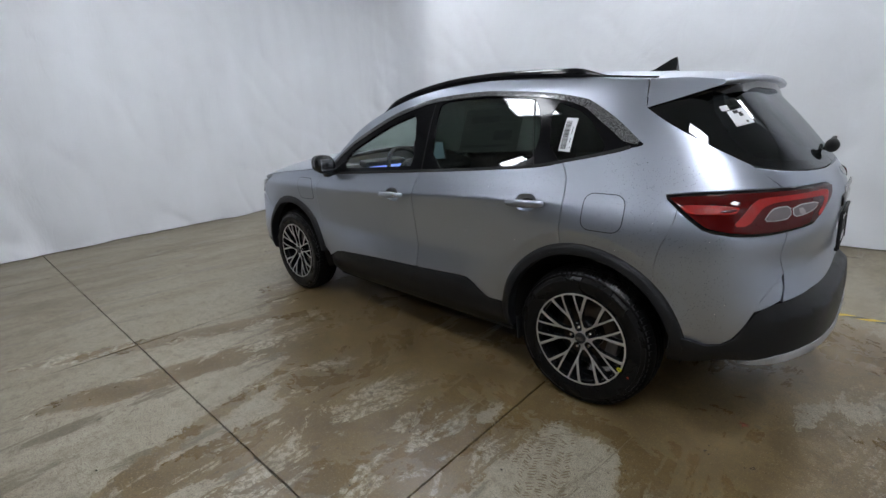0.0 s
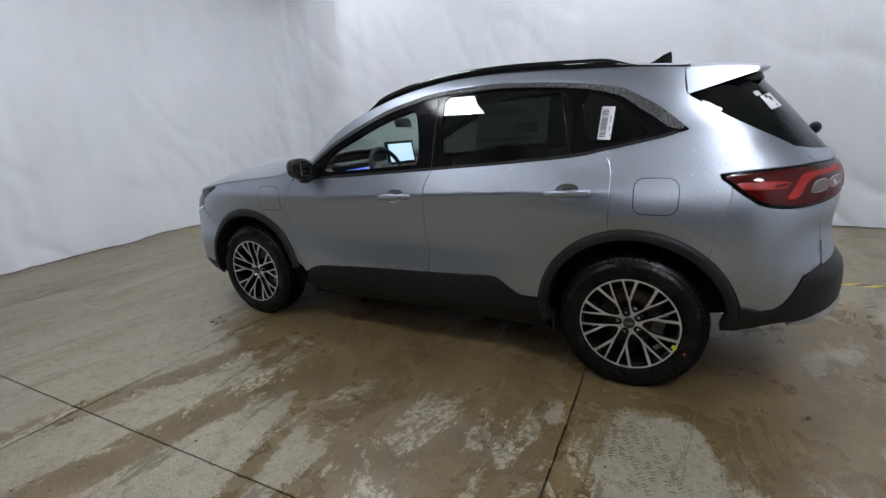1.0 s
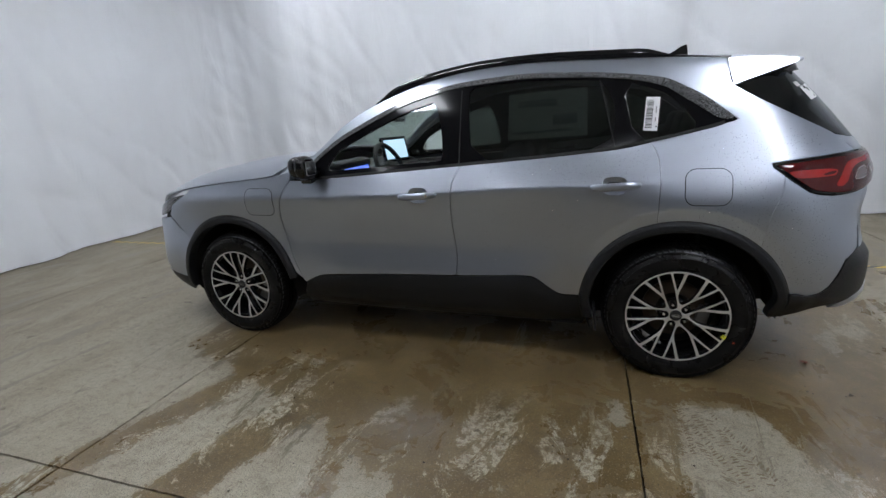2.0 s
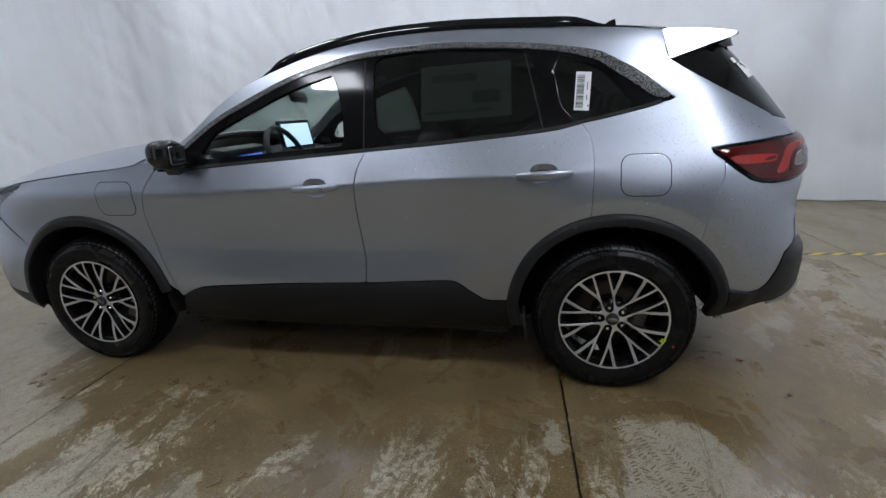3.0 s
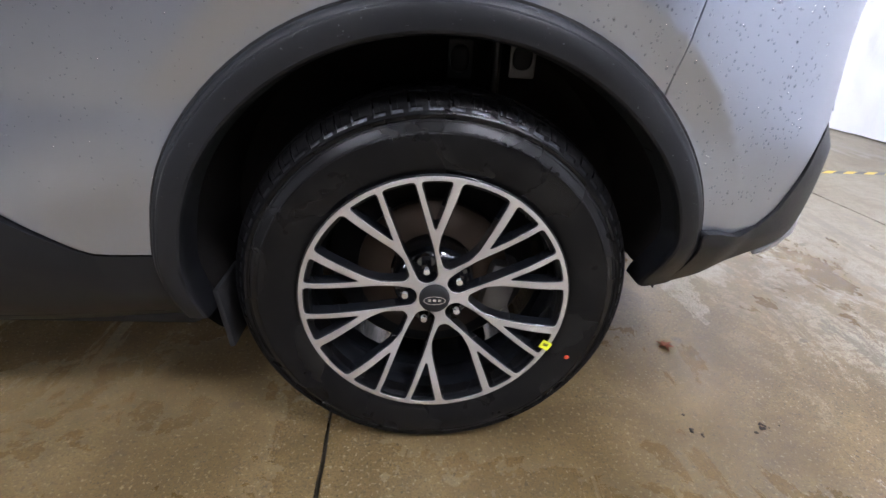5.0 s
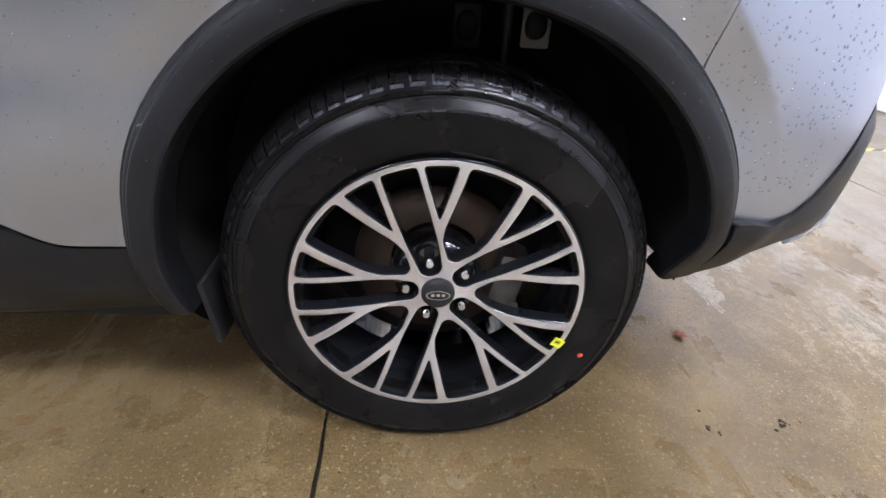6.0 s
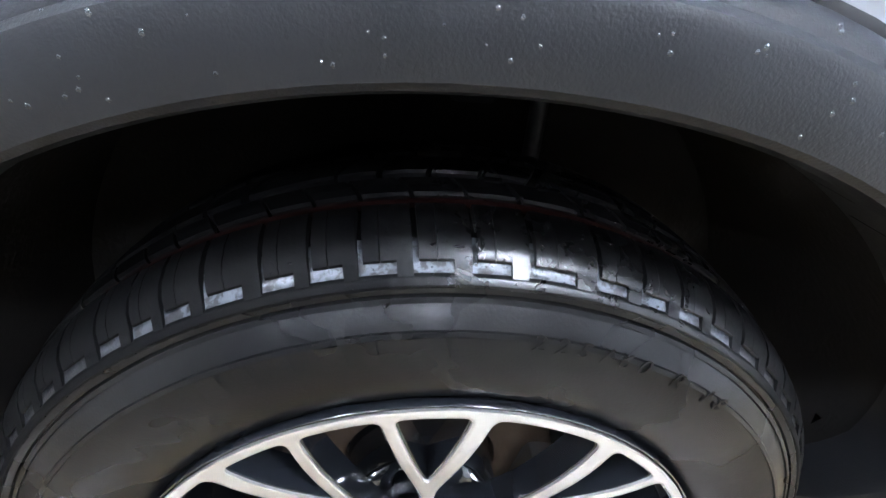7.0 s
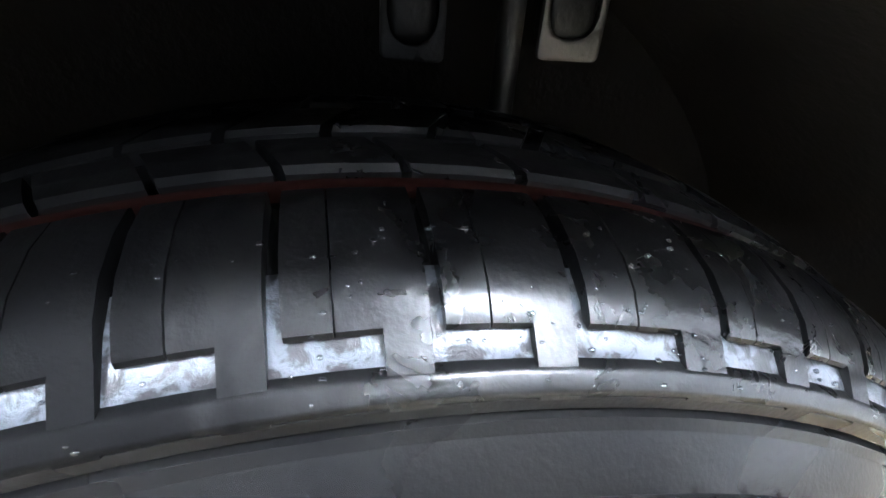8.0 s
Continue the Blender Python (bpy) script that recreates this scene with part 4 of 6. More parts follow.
frit = [(.303, 1.450), (.40, 1.387), (.55, 1.298), (.687, 1.222), (.80, 1.203), (.95, 1.194), (.95, 1.225), (.80, 1.236), (.72, 1.258), (.665, 1.33), (.66, 1.44), (.70, 1.50), (.63, 1.50), (.45, 1.475)]
for surf in (left, right):
    skin("window_frit", frit, surf, BLACK_GLOSS, gate, "black enamel border", lift=-.008, depth=.003, flip=surf is right)

# bonnet, windscreen, roof


def lid(name, x0, x1, k, mat, parent, label="", lift=0.0, nx=30, ny=24, thick=.012, wide=None):
    """A piece of the upper skin between x0 and x1, over the share k of its width."""
    verts, norms, faces = [], [], []
    for layer in (0, 1):
        for i in range(nx + 1):
            x = x0 + (x1 - x0) * i / nx
            w = half_width(x, EDGE_Z(x)) * k
            for j in range(ny + 1):
                y = -w + 2 * w * j / ny
                p = top(x, y)
                e = 1e-3
                n = (top(x + e, y) - top(x - e, y)).cross(top(x, y + e) - top(x, y - e)).normalized()
                verts.append(p + n * (lift - (thick if layer else 0)))
                norms.append(n if layer == 0 else -n)
    m = ny + 1
    off = (nx + 1) * m
    for i in range(nx):
        for j in range(ny):
            a = i * m + j
            faces.append((a, a + m, a + m + 1, a + 1))
            faces.append((off + a, off + a + 1, off + a + m + 1, off + a + m))
    for i in range(nx):
        for j in (0, ny):
            a, b = i * m + j, (i + 1) * m + j
            faces.append((a, b, off + b, off + a))
    for j in range(ny):
        for i in (0, nx):
            a, b = i * m + j, i * m + j + 1
            faces.append((a, b, off + b, off + a))
    return mesh_part(name, verts, faces, mat, parent, label, norms)


lid("bonnet", -3.46, -2.33, .985, PAINT, car, "silver bonnet")
lid("cowl", -2.33, -2.24, .96, BLACK_MATT, car, "black cowl below the windscreen", lift=-.015)
lid("windscreen", -2.25, -1.36, .93, GLASS_CLEAR, car, "clear windscreen", lift=-.004, thick=.004).visible_shadow = False
lid("roof", -1.37, .158, .995, PAINT, car, "silver roof wet with rain")
lid("headliner", -1.40, .16, .93, HEADLINER, car, "grey headliner", lift=-.045)
for s in (-1, 1):
    v, f, n = [], [], 30
    for i in range(n + 1):
        x = -2.27 + .95 * i / n
        w = half_width(x, EDGE_Z(x))
        a = top(x, s * w)
        b = top(x, s * w * .905)
        for p in (a, b, b - Vector((0, -s * .01, .05)), a - Vector((0, s * .03, .05))):
            v.append(p)
    for i in range(n):
        for k in range(4):
            l = (k + 1) % 4
            q = (4 * i + k, 4 * i + l, 4 * i + 4 + l, 4 * i + 4 + k)
            f.append(q if s < 0 else tuple(reversed(q)))
    f.append((0, 1, 2, 3))
    f.append(tuple(4 * n + k for k in range(4)))
    ob = mesh_part("windscreen_pillar", v, f, PAINT, car, "silver windscreen pillar")
    ob.data.set_sharp_from_angle(angle=radians(35))
    # roof rails
    pts = []
    for i in range(41):
        t = i / 40
        x = -1.66 + 1.84 * t
        w = half_width(x, EDGE_Z(x))
        p = top(x, s * w * .93)
        rise = .034 * ease(t / .06) * ease((.88 - t) / .10) + .002
        pts.append((p.x, p.y, p.z + rise * .6, .30 + .70 * ease(t / .08) * ease((.88 - t) / .10)))
    sec = [(-.016, -.022), (.016, -.022), (.018, .006), (.010, .020), (-.010, .020), (-.018, .006)]
    v, f = sweep(pts, sec)
    rail = mesh_part("roof_rail", v, f, BLACK_GLOSS, car, "black raised roof rail")
    rail.data.set_sharp_from_angle(angle=radians(40))

# spoiler over the rear window
ny = 44
verts, faces = [], []
rows_n = None
W_TOP, W_LOW = half_width(.168, 1.574), half_width(.188, 1.452)
for j in range(ny + 1):
    k = -1 + 2 * j / ny
    ak, out = abs(k), ease((abs(k) - .78) / .22)
    xt = .532 - .045 * ak ** 2.5 - .035 * out
    zt = 1.583 - .028 * ak ** 2.2
    base = top(.160, k * W_TOP * .995)
    yt = k * (W_TOP - .020)
    yl = k * (W_TOP * (1 - out) + W_LOW * out)
    low_z = 1.508 * (1 - out) + 1.455 * out
    low_x = (TAIL_X(1.508) - .03) * (1 - out) + .180 * out
    prof = [(.158, base.y * .985, base.z - .012), (.1605, base.y, base.z)]
    for i in range(1, 8):
        t = i / 8
        prof.append((.1605 + (xt - .010 - .1605) * t, base.y + (yt - base.y) * t, base.z + (zt - base.z) * t + .008 * math.sin(math.pi * t)))
    prof += [(xt - .005, yt, zt - .001), (xt, yt, zt - .008), (xt - .004, yt, zt - .017), (xt - .03, yt, zt - .026)]
    prof += [((xt - .03) * (1 - t) + low_x * t, yt * (1 - t) + yl * t, (zt - .026) * (1 - t) + low_z * t) for t in (.25, .5, .75, 1.0)]
    rows_n = len(prof)
    verts += prof
for j in range(ny):
    for i in range(rows_n):
        l = (i + 1) % rows_n
        faces.append((j * rows_n + i, j * rows_n + l, (j + 1) * rows_n + l, (j + 1) * rows_n + i))
faces.append(tuple(range(rows_n)))
faces.append(tuple(ny * rows_n + i for i in reversed(range(rows_n))))
spoiler = mesh_part("spoiler", verts, faces, PAINT, gate, "silver roof spoiler")
spoiler.data.materials.append(BLACK_GLOSS)
for face in spoiler.data.polygons:
    if face.index < ny * rows_n and face.index % rows_n >= 12:
        face.material_index = 1
spoiler.data.set_sharp_from_angle(angle=radians(40))

# antenna fin
bm = bmesh.new()
prof = [(-.075, 1.652), (-.04, 1.665), (0.0, 1.687), (.035, 1.709), (.066, 1.719), (.072, 1.69), (.074, 1.648)]
lo, hi = [], []
for sgn, store in ((-1, lo), (1, hi)):
    for i, (x, z) in enumerate(prof):
        wide = (.030 if z < 1.66 else .016 if z < 1.69 else .006) * sgn
        store.append(bm.verts.new((x, wide, z)))
    bm.faces.new(store if sgn < 0 else list(reversed(store)))
for i in range(len(prof)):
    l = (i + 1) % len(prof)
    bm.faces.new((lo[l], lo[i], hi[i], hi[l]))
part("antenna_fin", bm, BLACK_GLOSS, car, "black shark fin antenna", smooth=True)

# dark inner shell behind the shut lines
for s in (-1, 1):
    v, f = [], []
    zs = [.24 + .04 * i for i in range(22)]
    us = [U_NOSE + (U_TAIL - U_NOSE) * i / 150 for i in range(151)]
    ok = {}
    for i, u in enumerate(us):
        for j, z in enumerate(zs):
            p = body(u, min(z, EDGE_Z(max(-3.5, min(.5, u))) - .03), s)
            c = Vector((p.x, p.y, 0))
            q = Vector((p.x * .985 - .02, p.y * .972, p.z))
            v.append(q)
            ok[(i, j)] = (math.hypot(q.x, q.z - AXLE_Z) > .47 and math.hypot(q.x - AXLE_F, q.z - AXLE_Z) > .47 and z < belt_at(u) - .02 and z > (.27 if -2.2 < u < -.5 else .62 if u > .2 else .50))
    for i in range(150):
        for j in range(21):
            if all(ok[k] for k in ((i, j), (i + 1, j), (i + 1, j + 1), (i, j + 1))):
                a, b = i * 22 + j, (i + 1) * 22 + j
                f.append((a, b, b + 1, a + 1))
    mesh_part("inner_shell", v, f, BLACK_MATT, car, "dark inner body shell")

# ---- wheels ----


def polar(r, deg):
    a = radians(deg)
    return (r * math.cos(a), r * math.sin(a))


def rim_face_y(r):
    """The wheel face's dish: how far the face stands out at that radius."""
    return -.848 - .026 * ease((r - .05) / .17)


def rim_surface(x, z):
    return Vector((x, rim_face_y(math.hypot(x, z)), z))


def fillet(pts, r):
    """A closed outline with its corners rounded to about the radius r."""
    out, n = [], len(pts)
    for i in range(n):
        p, q, s = Vector(pts[i - 1]), Vector(pts[i]), Vector(pts[(i + 1) % n])
        a, b = p - q, s - q
        k = min(r, a.length * .45, b.length * .45)
        a, b = q + a.normalized() * k, q + b.normalized() * k
        for j in range(5):
            t = j / 4
            w = a * (1 - t) ** 2 + q * 2 * t * (1 - t) + b * t * t
            out.append((w.x, w.y))
    return out


def rim_holes():
    """Openings of the wheel face: five wide ones, five slots round the nuts, and ten slim triangles in the forks of the spokes."""
    out = []
    R = .2320
    for k in range(5):
        a = 71 + 72 * k
        rim_arc = [polar(R, a + t) for t in (10.2, 5.1, 0, -5.1, -10.2)]
        out.append(fillet([polar(.064, a - 6), polar(.064, a + 6), polar(.098, a + 17), polar(.126, a + 16.4)] + rim_arc + [polar(.126, a - 16.4), polar(.098, a - 17)], .008))
        for s in (-1, 1):
            c = a + 20.5 * s
            out.append(fillet([polar(.141, c + .4 * s)] + [polar(R, c + t) for t in (6.2, 2.1, -2.1, -6.2)], .006))
        c = a + 36
        rim_arc = [polar(R, c + t) for t in (6.6, 3.3, 0, -3.3, -6.6)]
        out.append(fillet([polar(.034, c + 13), polar(.046, c + 23), polar(.076, c + 16.5), polar(.112, c + 12.6)] + rim_arc
                          + [polar(.112, c - 12.6), polar(.076, c - 16.5), polar(.046, c - 23), polar(.034, c - 13)], .008))
    return out


HOLES = rim_holes()


def band_piece(verts, faces, prof, a0, a1, segs, inner, skew=0.0):
    """A tread piece: an outline of (radius, y) carried from angle a0 to a1, closed down to the radius `inner`."""
    base, n = len(verts), len(prof)
    for i in range(segs + 1):
        a = a0 + (a1 - a0) * i / segs
        for r, y in prof:
            sk = skew * (y - prof[0][1])
            verts.append((r * math.cos(a + sk), y, r * math.sin(a + sk)))
        for r, y in prof:
            sk = skew * (y - prof[0][1])
            verts.append((min(inner, r - .001) * math.cos(a + sk), y, min(inner, r - .001) * math.sin(a + sk)))
    m = 2 * n
    for i in range(segs):
        p, q = base + i * m, base + (i + 1) * m
        for k in range(n - 1):
            faces.append((p + k, p + k + 1, q + k + 1, q + k))
        for k in (0, n - 1):
            faces.append((p + k, q + k, q + n + k, p + n + k))
    for p in (base, base + segs * m):
        for k in range(n - 1):
            faces.append((p + k, p + n + k, p + n + k + 1, p + k + 1))


def lettering(text, r, mid_deg, height, depth, y_of, spread):
    """Raised characters round a sidewall, their feet to the hub, as verts and faces."""
    verts, faces = [], []
    n = len(text)
    for i, ch in enumerate(text):
        if ch == " ":
            continue
        cu = bpy.data.curves.new("character", "FONT")
        cu.body, cu.size, cu.extrude, cu.align_x = ch, height * 1.35, depth, "CENTER"
        cu.resolution_u = 3
        ob = new("character", cu)
        me = bpy.data.meshes.new_from_object(ob.evaluated_get(bpy.context.evaluated_depsgraph_get()))
        base = len(verts)
        for v in me.vertices:
            a = radians(mid_deg - spread * (i - (n - 1) / 2)) - v.co.x / r
            rr = r + v.co.y
            verts.append((rr * math.cos(a), y_of(rr) - v.co.z, rr * math.sin(a)))
        faces += [tuple(base + k for k in p.vertices) for p in me.polygons]
        bpy.data.objects.remove(ob)
        bpy.data.meshes.remove(me)
        bpy.data.curves.remove(cu)
    return verts, faces


def sidewall_y(r):
    return -.79 - SIDE(r)


SIDE = curve([(.236, .068), (.246, .0765), (.262, .0835), (.285, .0878), (.305, .089), (.320, .0878), (.330, .0852), (.3415, .082)])


def worn(p):
    """Draws the tread in a little: its shoulder is rounder and stands further in than the sidewall."""
    x, y, z = p
    r = math.hypot(x, z)
    k = 1 - .020 * ease((r - .30) / .05) * (1 - .5 * min(1, max(0, (y + .83) / .03)))
    into = .010 * ease((r - .30) / .035) * min(1, max(0, (-.735 - y) / .08))
    return (x * k, y + into, z * k)


def build_wheel(detail):
    """A wheel with its axis along y through the origin of x and z, its outer face towards -y."""
    w = thing("wheel", "", "")
    del_tags = [k for k in ("label", "category", "group") if k in w]
    for k in del_tags:
        del w[k]
    # tyre carcass
    prof = [(.225, -.860)] + [(r, sidewall_y(r)) for r in (.238, .244, .252, .262, .274, .286, .298, .308)]
    prof += [(.3085, sidewall_y(.3085) - .0014), (.3115, sidewall_y(.3115) - .0014), (.312, sidewall_y(.312)), (.320, sidewall_y(.320)), (.327, sidewall_y(.327))]
    prof += [(.3275, -.8772), (.3310, -.8765), (.3318, -.8735), (.3328, -.8735), (.3338, -.8762), (.3385, -.8768), (.3413, -.8757), (.3428, -.8726), (.3490, -.8650), (.3533, -.8592), (.3571, -.8512),
             (.3595, -.8400), (.3605, -.8300), (.3608, -.77)]
    prof += [(.3600, -.712), (.3570, -.695), (.350, -.683), (.335, -.668), (.31, -.660), (.27, -.664), (.24, -.69), (.225, -.695)]
    v, f = revolve(prof, (0, 0, 0), 160, closed=True)
    tyre = mesh_part("tyre", [worn(p) for p in v], f, RUBBER, w, "black all-season tyre")
    tyre.data.set_sharp_from_angle(angle=radians(32))
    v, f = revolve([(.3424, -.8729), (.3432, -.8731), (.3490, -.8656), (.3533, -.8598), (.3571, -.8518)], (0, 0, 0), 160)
    mesh_part("wet_shoulder", [worn(p) for p in v], f, GROOVE, tyre, "wet shoulder recess with pale residue, its sheen painted in near the top")
    v, f = revolve([(.3612, -.8255), (.3614, -.8187), (.3634, -.8184)], (0, 0, 0), 160)
    mesh_part("groove_line", [worn(p) for p in v], f, RED_RESIDUE, tyre, "red-brown line in the outer groove")
    v, f = revolve([(.3452, -.8700), (.3450, -.8733), (.3440, -.8744), (.3412, -.8765), (.3396, -.8772), (.3390, -.8760)], (0, 0, 0), 160)
    mesh_part("shoulder_band", [worn(p) for p in v], f, RUBBER_WET, tyre, "smooth band below the shoulder blocks")
    # tread: blocks of three lengths in a mixed order, as on a quiet tyre
    crown = [(.3655, -.8272), (.3664, -.8292), (.3654, -.8400), (.3618, -.8522), (.3575, -.8600), (.3528, -.8652), (.3515, -.8662)]
    leg = [(.3535, -.8645), (.3505, -.8676), (.3470, -.8712), (.3440, -.8742), (.3410, -.8764), (.3395, -.8772)]
    blocks, order = {}, [4.4, 5.8, 4.5, 4.5, 5.0, 5.4, 5.4, 7.0, 5.2, 5.0, 4.8]
    rng = random.Random(11)
    turned = sum(order)
    while turned < 355:
        p = rng.choice((4.4, 4.5, 5.0, 5.4, 5.8))
        order.append(p)
        turned += p
    order.append(360 - turned if 360 - turned > 3 else 0)
    if order[-1] == 0:
        order.pop()
        order[-1] += 360 - turned
    for p in sorted(set(order)):
        s, sv, sf = radians(p), [], []
        # angles run backwards round the axle, so that the foot of each recess points to the tail
        band_piece(sv, sf, crown, -s * .10, -s * .40, 3, .350, .10)
        band_piece(sv, sf, crown, -s * .415, -s * .70, 3, .350, .10)
        band_piece(sv, sf, crown + leg[1:], -s * .70, -s * 1.0, 3, .3385, .10)
        me = bpy.data.meshes.new("tread_block")
        sv = [worn(q) for q in sv]
        me.from_pydata(sv, [], sf)
        me.materials.append(RUBBER_WET)
        me.shade_smooth()
        me.set_sharp_from_angle(angle=radians(35))
        blocks[p] = (me, sv, sf)
    mv, mf = [], []
    ribs = [[(.3648, -.8180), (.3667, -.8163), (.3670, -.808), (.3666, -.7965), (.3650, -.7945)], [(.3648, -.7845), (.3668, -.7828), (.3673, -.770), (.3668, -.7575), (.3650, -.7555)],
            [(.3642, -.7455), (.3660, -.7437), (.3645, -.725), (.3610, -.708), (.3560, -.694), (.3500, -.684)]]
    at = radians(90 + 28.5)
    for p in order:
        s = radians(p)
        for n_r, prof_r in enumerate(ribs):
            off = (.1, .45, .2)[n_r] * s
            base = len(mv)
            band_piece(mv, mf, prof_r, at - off, at - off - s * .91, 2, .360, (1.2, -1.2, -.4)[n_r])
            mv[base:] = [worn(q) for q in mv[base:]]
        if detail:
            b = new("tread_block", blocks[p][0])
            b.parent = tyre
            b.matrix_basis = Matrix.Rotation(-at, 4, "Y")
        else:
            base, cs, sn = len(mv), math.cos(at), math.sin(at)
            mv += [(x * cs - z * sn, y, x * sn + z * cs) for x, y, z in blocks[p][1]]
            mf += [tuple(base + i for i in q) for q in blocks[p][2]]
        at -= s
    tagged(mesh_part("tread", mv, mf, RUBBER_WET, tyre, "wet tread ribs", smooth=False), kind="stuff")
    # raised bands and characters on the sidewall
    v, f = lettering("225/60 R 18", .3025, 67.7, .0122, .00025, lambda r: sidewall_y(r) - .0001, 2.65)
    mesh_part("size_lettering", v, f, RUBBER, tyre, "raised size marking", smooth=False)
    for k in range(7):
        v2, f2 = [], []
        for (ra, rb, da, db) in ((.288, .308, 0, 1.5 if k % 3 else 2.6),):
            a0 = radians(118 - 4.6 * k)
            prof_b = [(ra + (rb - ra) * i / 4, sidewall_y(ra + (rb - ra) * i / 4) - .0010) for i in range(5)]
            base = len(v2)
            for i in range(4):
                a = a0 - radians(da + (db - da) * i / 3)
                v2 += [(r * math.cos(a), y, r * math.sin(a)) for r, y in prof_b]
            for i in range(3):
                for j in range(4):
                    f2.append((base + i * 5 + j, base + i * 5 + j + 1, base + i * 5 + 6 + j, base + i * 5 + 5 + j))
        mesh_part("maker_mark", v2, f2, RUBBER, tyre, "raised unreadable bar", smooth=False)
    # rim: machined face with open spokes, black pockets behind
    rim = skin("rim", [polar(.2405, d) for d in range(0, 360, 3)], rim_surface, MACHINED, w, "machined aluminium spoke face", depth=.003, step=.012, holes=[shrink(h, -.0013) for h in HOLES], soft=.4)
    skin("spoke_sides", [polar(.2385, d) for d in range(0, 360, 3)], lambda x, z: rim_surface(x, z) + Vector((0, .0022, 0)), RIM_BLACK, rim, "gloss black spoke sides",
         depth=.026, step=.012, holes=[shrink(h, .0006) for h in HOLES], soft=1.2)
    v, f = revolve([(.2415, -.871), (.2430, -.8735), (.2438, -.872), (.2438, -.866), (.236, -.862), (.2305, -.852), (.222, -.83), (.215, -.79), (.213, -.70), (.217, -.70), (.219, -.79)], (0, 0, 0), 120)
    mesh_part("barrel", v, f, RIM_BLACK, rim, "gloss black rim barrel")
    v, f = revolve([(.0001, -.8585), (.020, -.8580), (.0265, -.8565), (.0285, -.853), (.0285, -.835)], (0, 0, 0), 48)
    cap = mesh_part("centre_cap", v, f, BLACK_MATT, rim, "black centre cap")
    bm = bmesh.new()
    ring = [(.0205 * math.cos(a), .0092 * math.sin(a)) for a in np.linspace(0, 2 * math.pi, 40, endpoint=False)]
    outer = [bm.verts.new((x, -.8592, z)) for x, z in ring]
    inner = [bm.verts.new((x * .90, -.8592, z * .82)) for x, z in ring]
    for i in range(40):
        l = (i + 1) % 40
        bm.faces.new((outer[i], outer[l], inner[l], inner[i]))
    for x0, x1 in ((-.012, -.006), (-.003, .003), (.006, .012)):
        bm.faces.new([bm.verts.new(p) for p in ((x0, -.8592, -.0025), (x1, -.8592, -.0025), (x1, -.8592, .003), (x0, -.8592, .003))])
    part("cap_oval", bm, SILVER_METAL, cap, "silver oval emblem outline")
    for k in range(5):
        x, z = polar(.0545, 107 + 72 * k)
        bm = bmesh.new()
        rod(bm, (x, -.842, z), (x, -.818, z), .0095, .0105, 6)
        rod(bm, (x, -.842, z), (x, -.8465, z), .0092, .006, 12)
        part("wheel_nut", bm, CHROME, rim, "chrome wheel nut", smooth=True)
        bm = bmesh.new()
        rod(bm, (x, -.8185, z), (x, -.80, z), .0185, .0185, 24)
        part("nut_seat", bm, RIM_BLACK, rim, "black nut pocket", smooth=True)
    v, f = revolve([(.0001, -.812), (.062, -.812), (.074, -.806), (.080, -.79), (.080, -.74)], (0, 0, 0), 48)
    mesh_part("hub", v, f, RIM_BLACK, rim, "black hub")
    # brake
    # added black disc, keeps the lit floor from showing through the spokes
    v, f = revolve([(.0001, -.700), (.212, -.700), (.212, -.694), (.0001, -.694)], (0, 0, 0), 48)
    mesh_part("backing_disc", v, f, BLACK_MATT, w, "added black disc behind the brake disc")
    v, f = revolve([(.085, -.752), (.150, -.752), (.151, -.740), (.150, -.728), (.085, -.728)], (0, 0, 0), 72)
    disc = mesh_part("brake_disc", v, f, RUST, w, "worn steel brake disc")
    bm = bmesh.new()
    box(bm, (.06, .07, .12), (.135, -.745, -.03), (0, 12, 0), .012)
    rod(bm, (.15, -.785, .02), (.15, -.72, .02), .009)
    rod(bm, (.15, -.785, -.075), (.15, -.72, -.075), .009)
    part("brake_caliper", bm, STEEL, w, "cast steel brake caliper", smooth=True)
    for k in range(8):
        x, z = polar(.105, 20 + 45 * k)
        bm = bmesh.new()
        box(bm, (.05, .004, .035), (x, -.72, z), (0, -20 - 45 * k, 0), .003)
        part("backing_tab", bm, STEEL, disc, "pale backing plate tab")
    # valve
    x, z = polar(.205, -125)
    bm = bmesh.new()
    rod(bm, (x, -.842, z), (x, -.80, z), .005)
    part("valve", bm, BLACK_MATT, w, "black valve stem", smooth=True)
    return w


INSET = .014   # how far the rear wheels stand in
wheel = build_wheel(True)
wheel.parent = car
wheel.matrix_basis = pose(0, INSET, AXLE_Z)
# marks on the rear wheel
bm = bmesh.new()
box(bm, (.021, .0012, .018), (.2150, -.8752, -.0865), (0, 28, 0))
tag = part("yellow_sticker", bm, YELLOW, wheel, "yellow paper sticker on the rim")
bm = bmesh.new()
for k in range(3):
    box(bm, (.002, .0006, .006), (.2115 + .003 * k, -.8762, -.0835 - .001 * k), (0, 28, 0))
part("sticker_bars", bm, INK, tag, "dark unreadable print")
bm = bmesh.new()
bmesh.ops.create_uvsphere(bm, u_segments=16, v_segments=8, radius=.0055, matrix=pose(.2600, sidewall_y(.2837) - .0004, -.1125) @ Matrix.Diagonal((1, .22, .9, 1)))
part("balance_dot", bm, RED_DOT, wheel, "red paint dot on the tyre", smooth=True)

plain = build_wheel(False)
plain.parent = car
plain.matrix_basis = pose(AXLE_F, .010, AXLE_Z, 0, 17, 0)
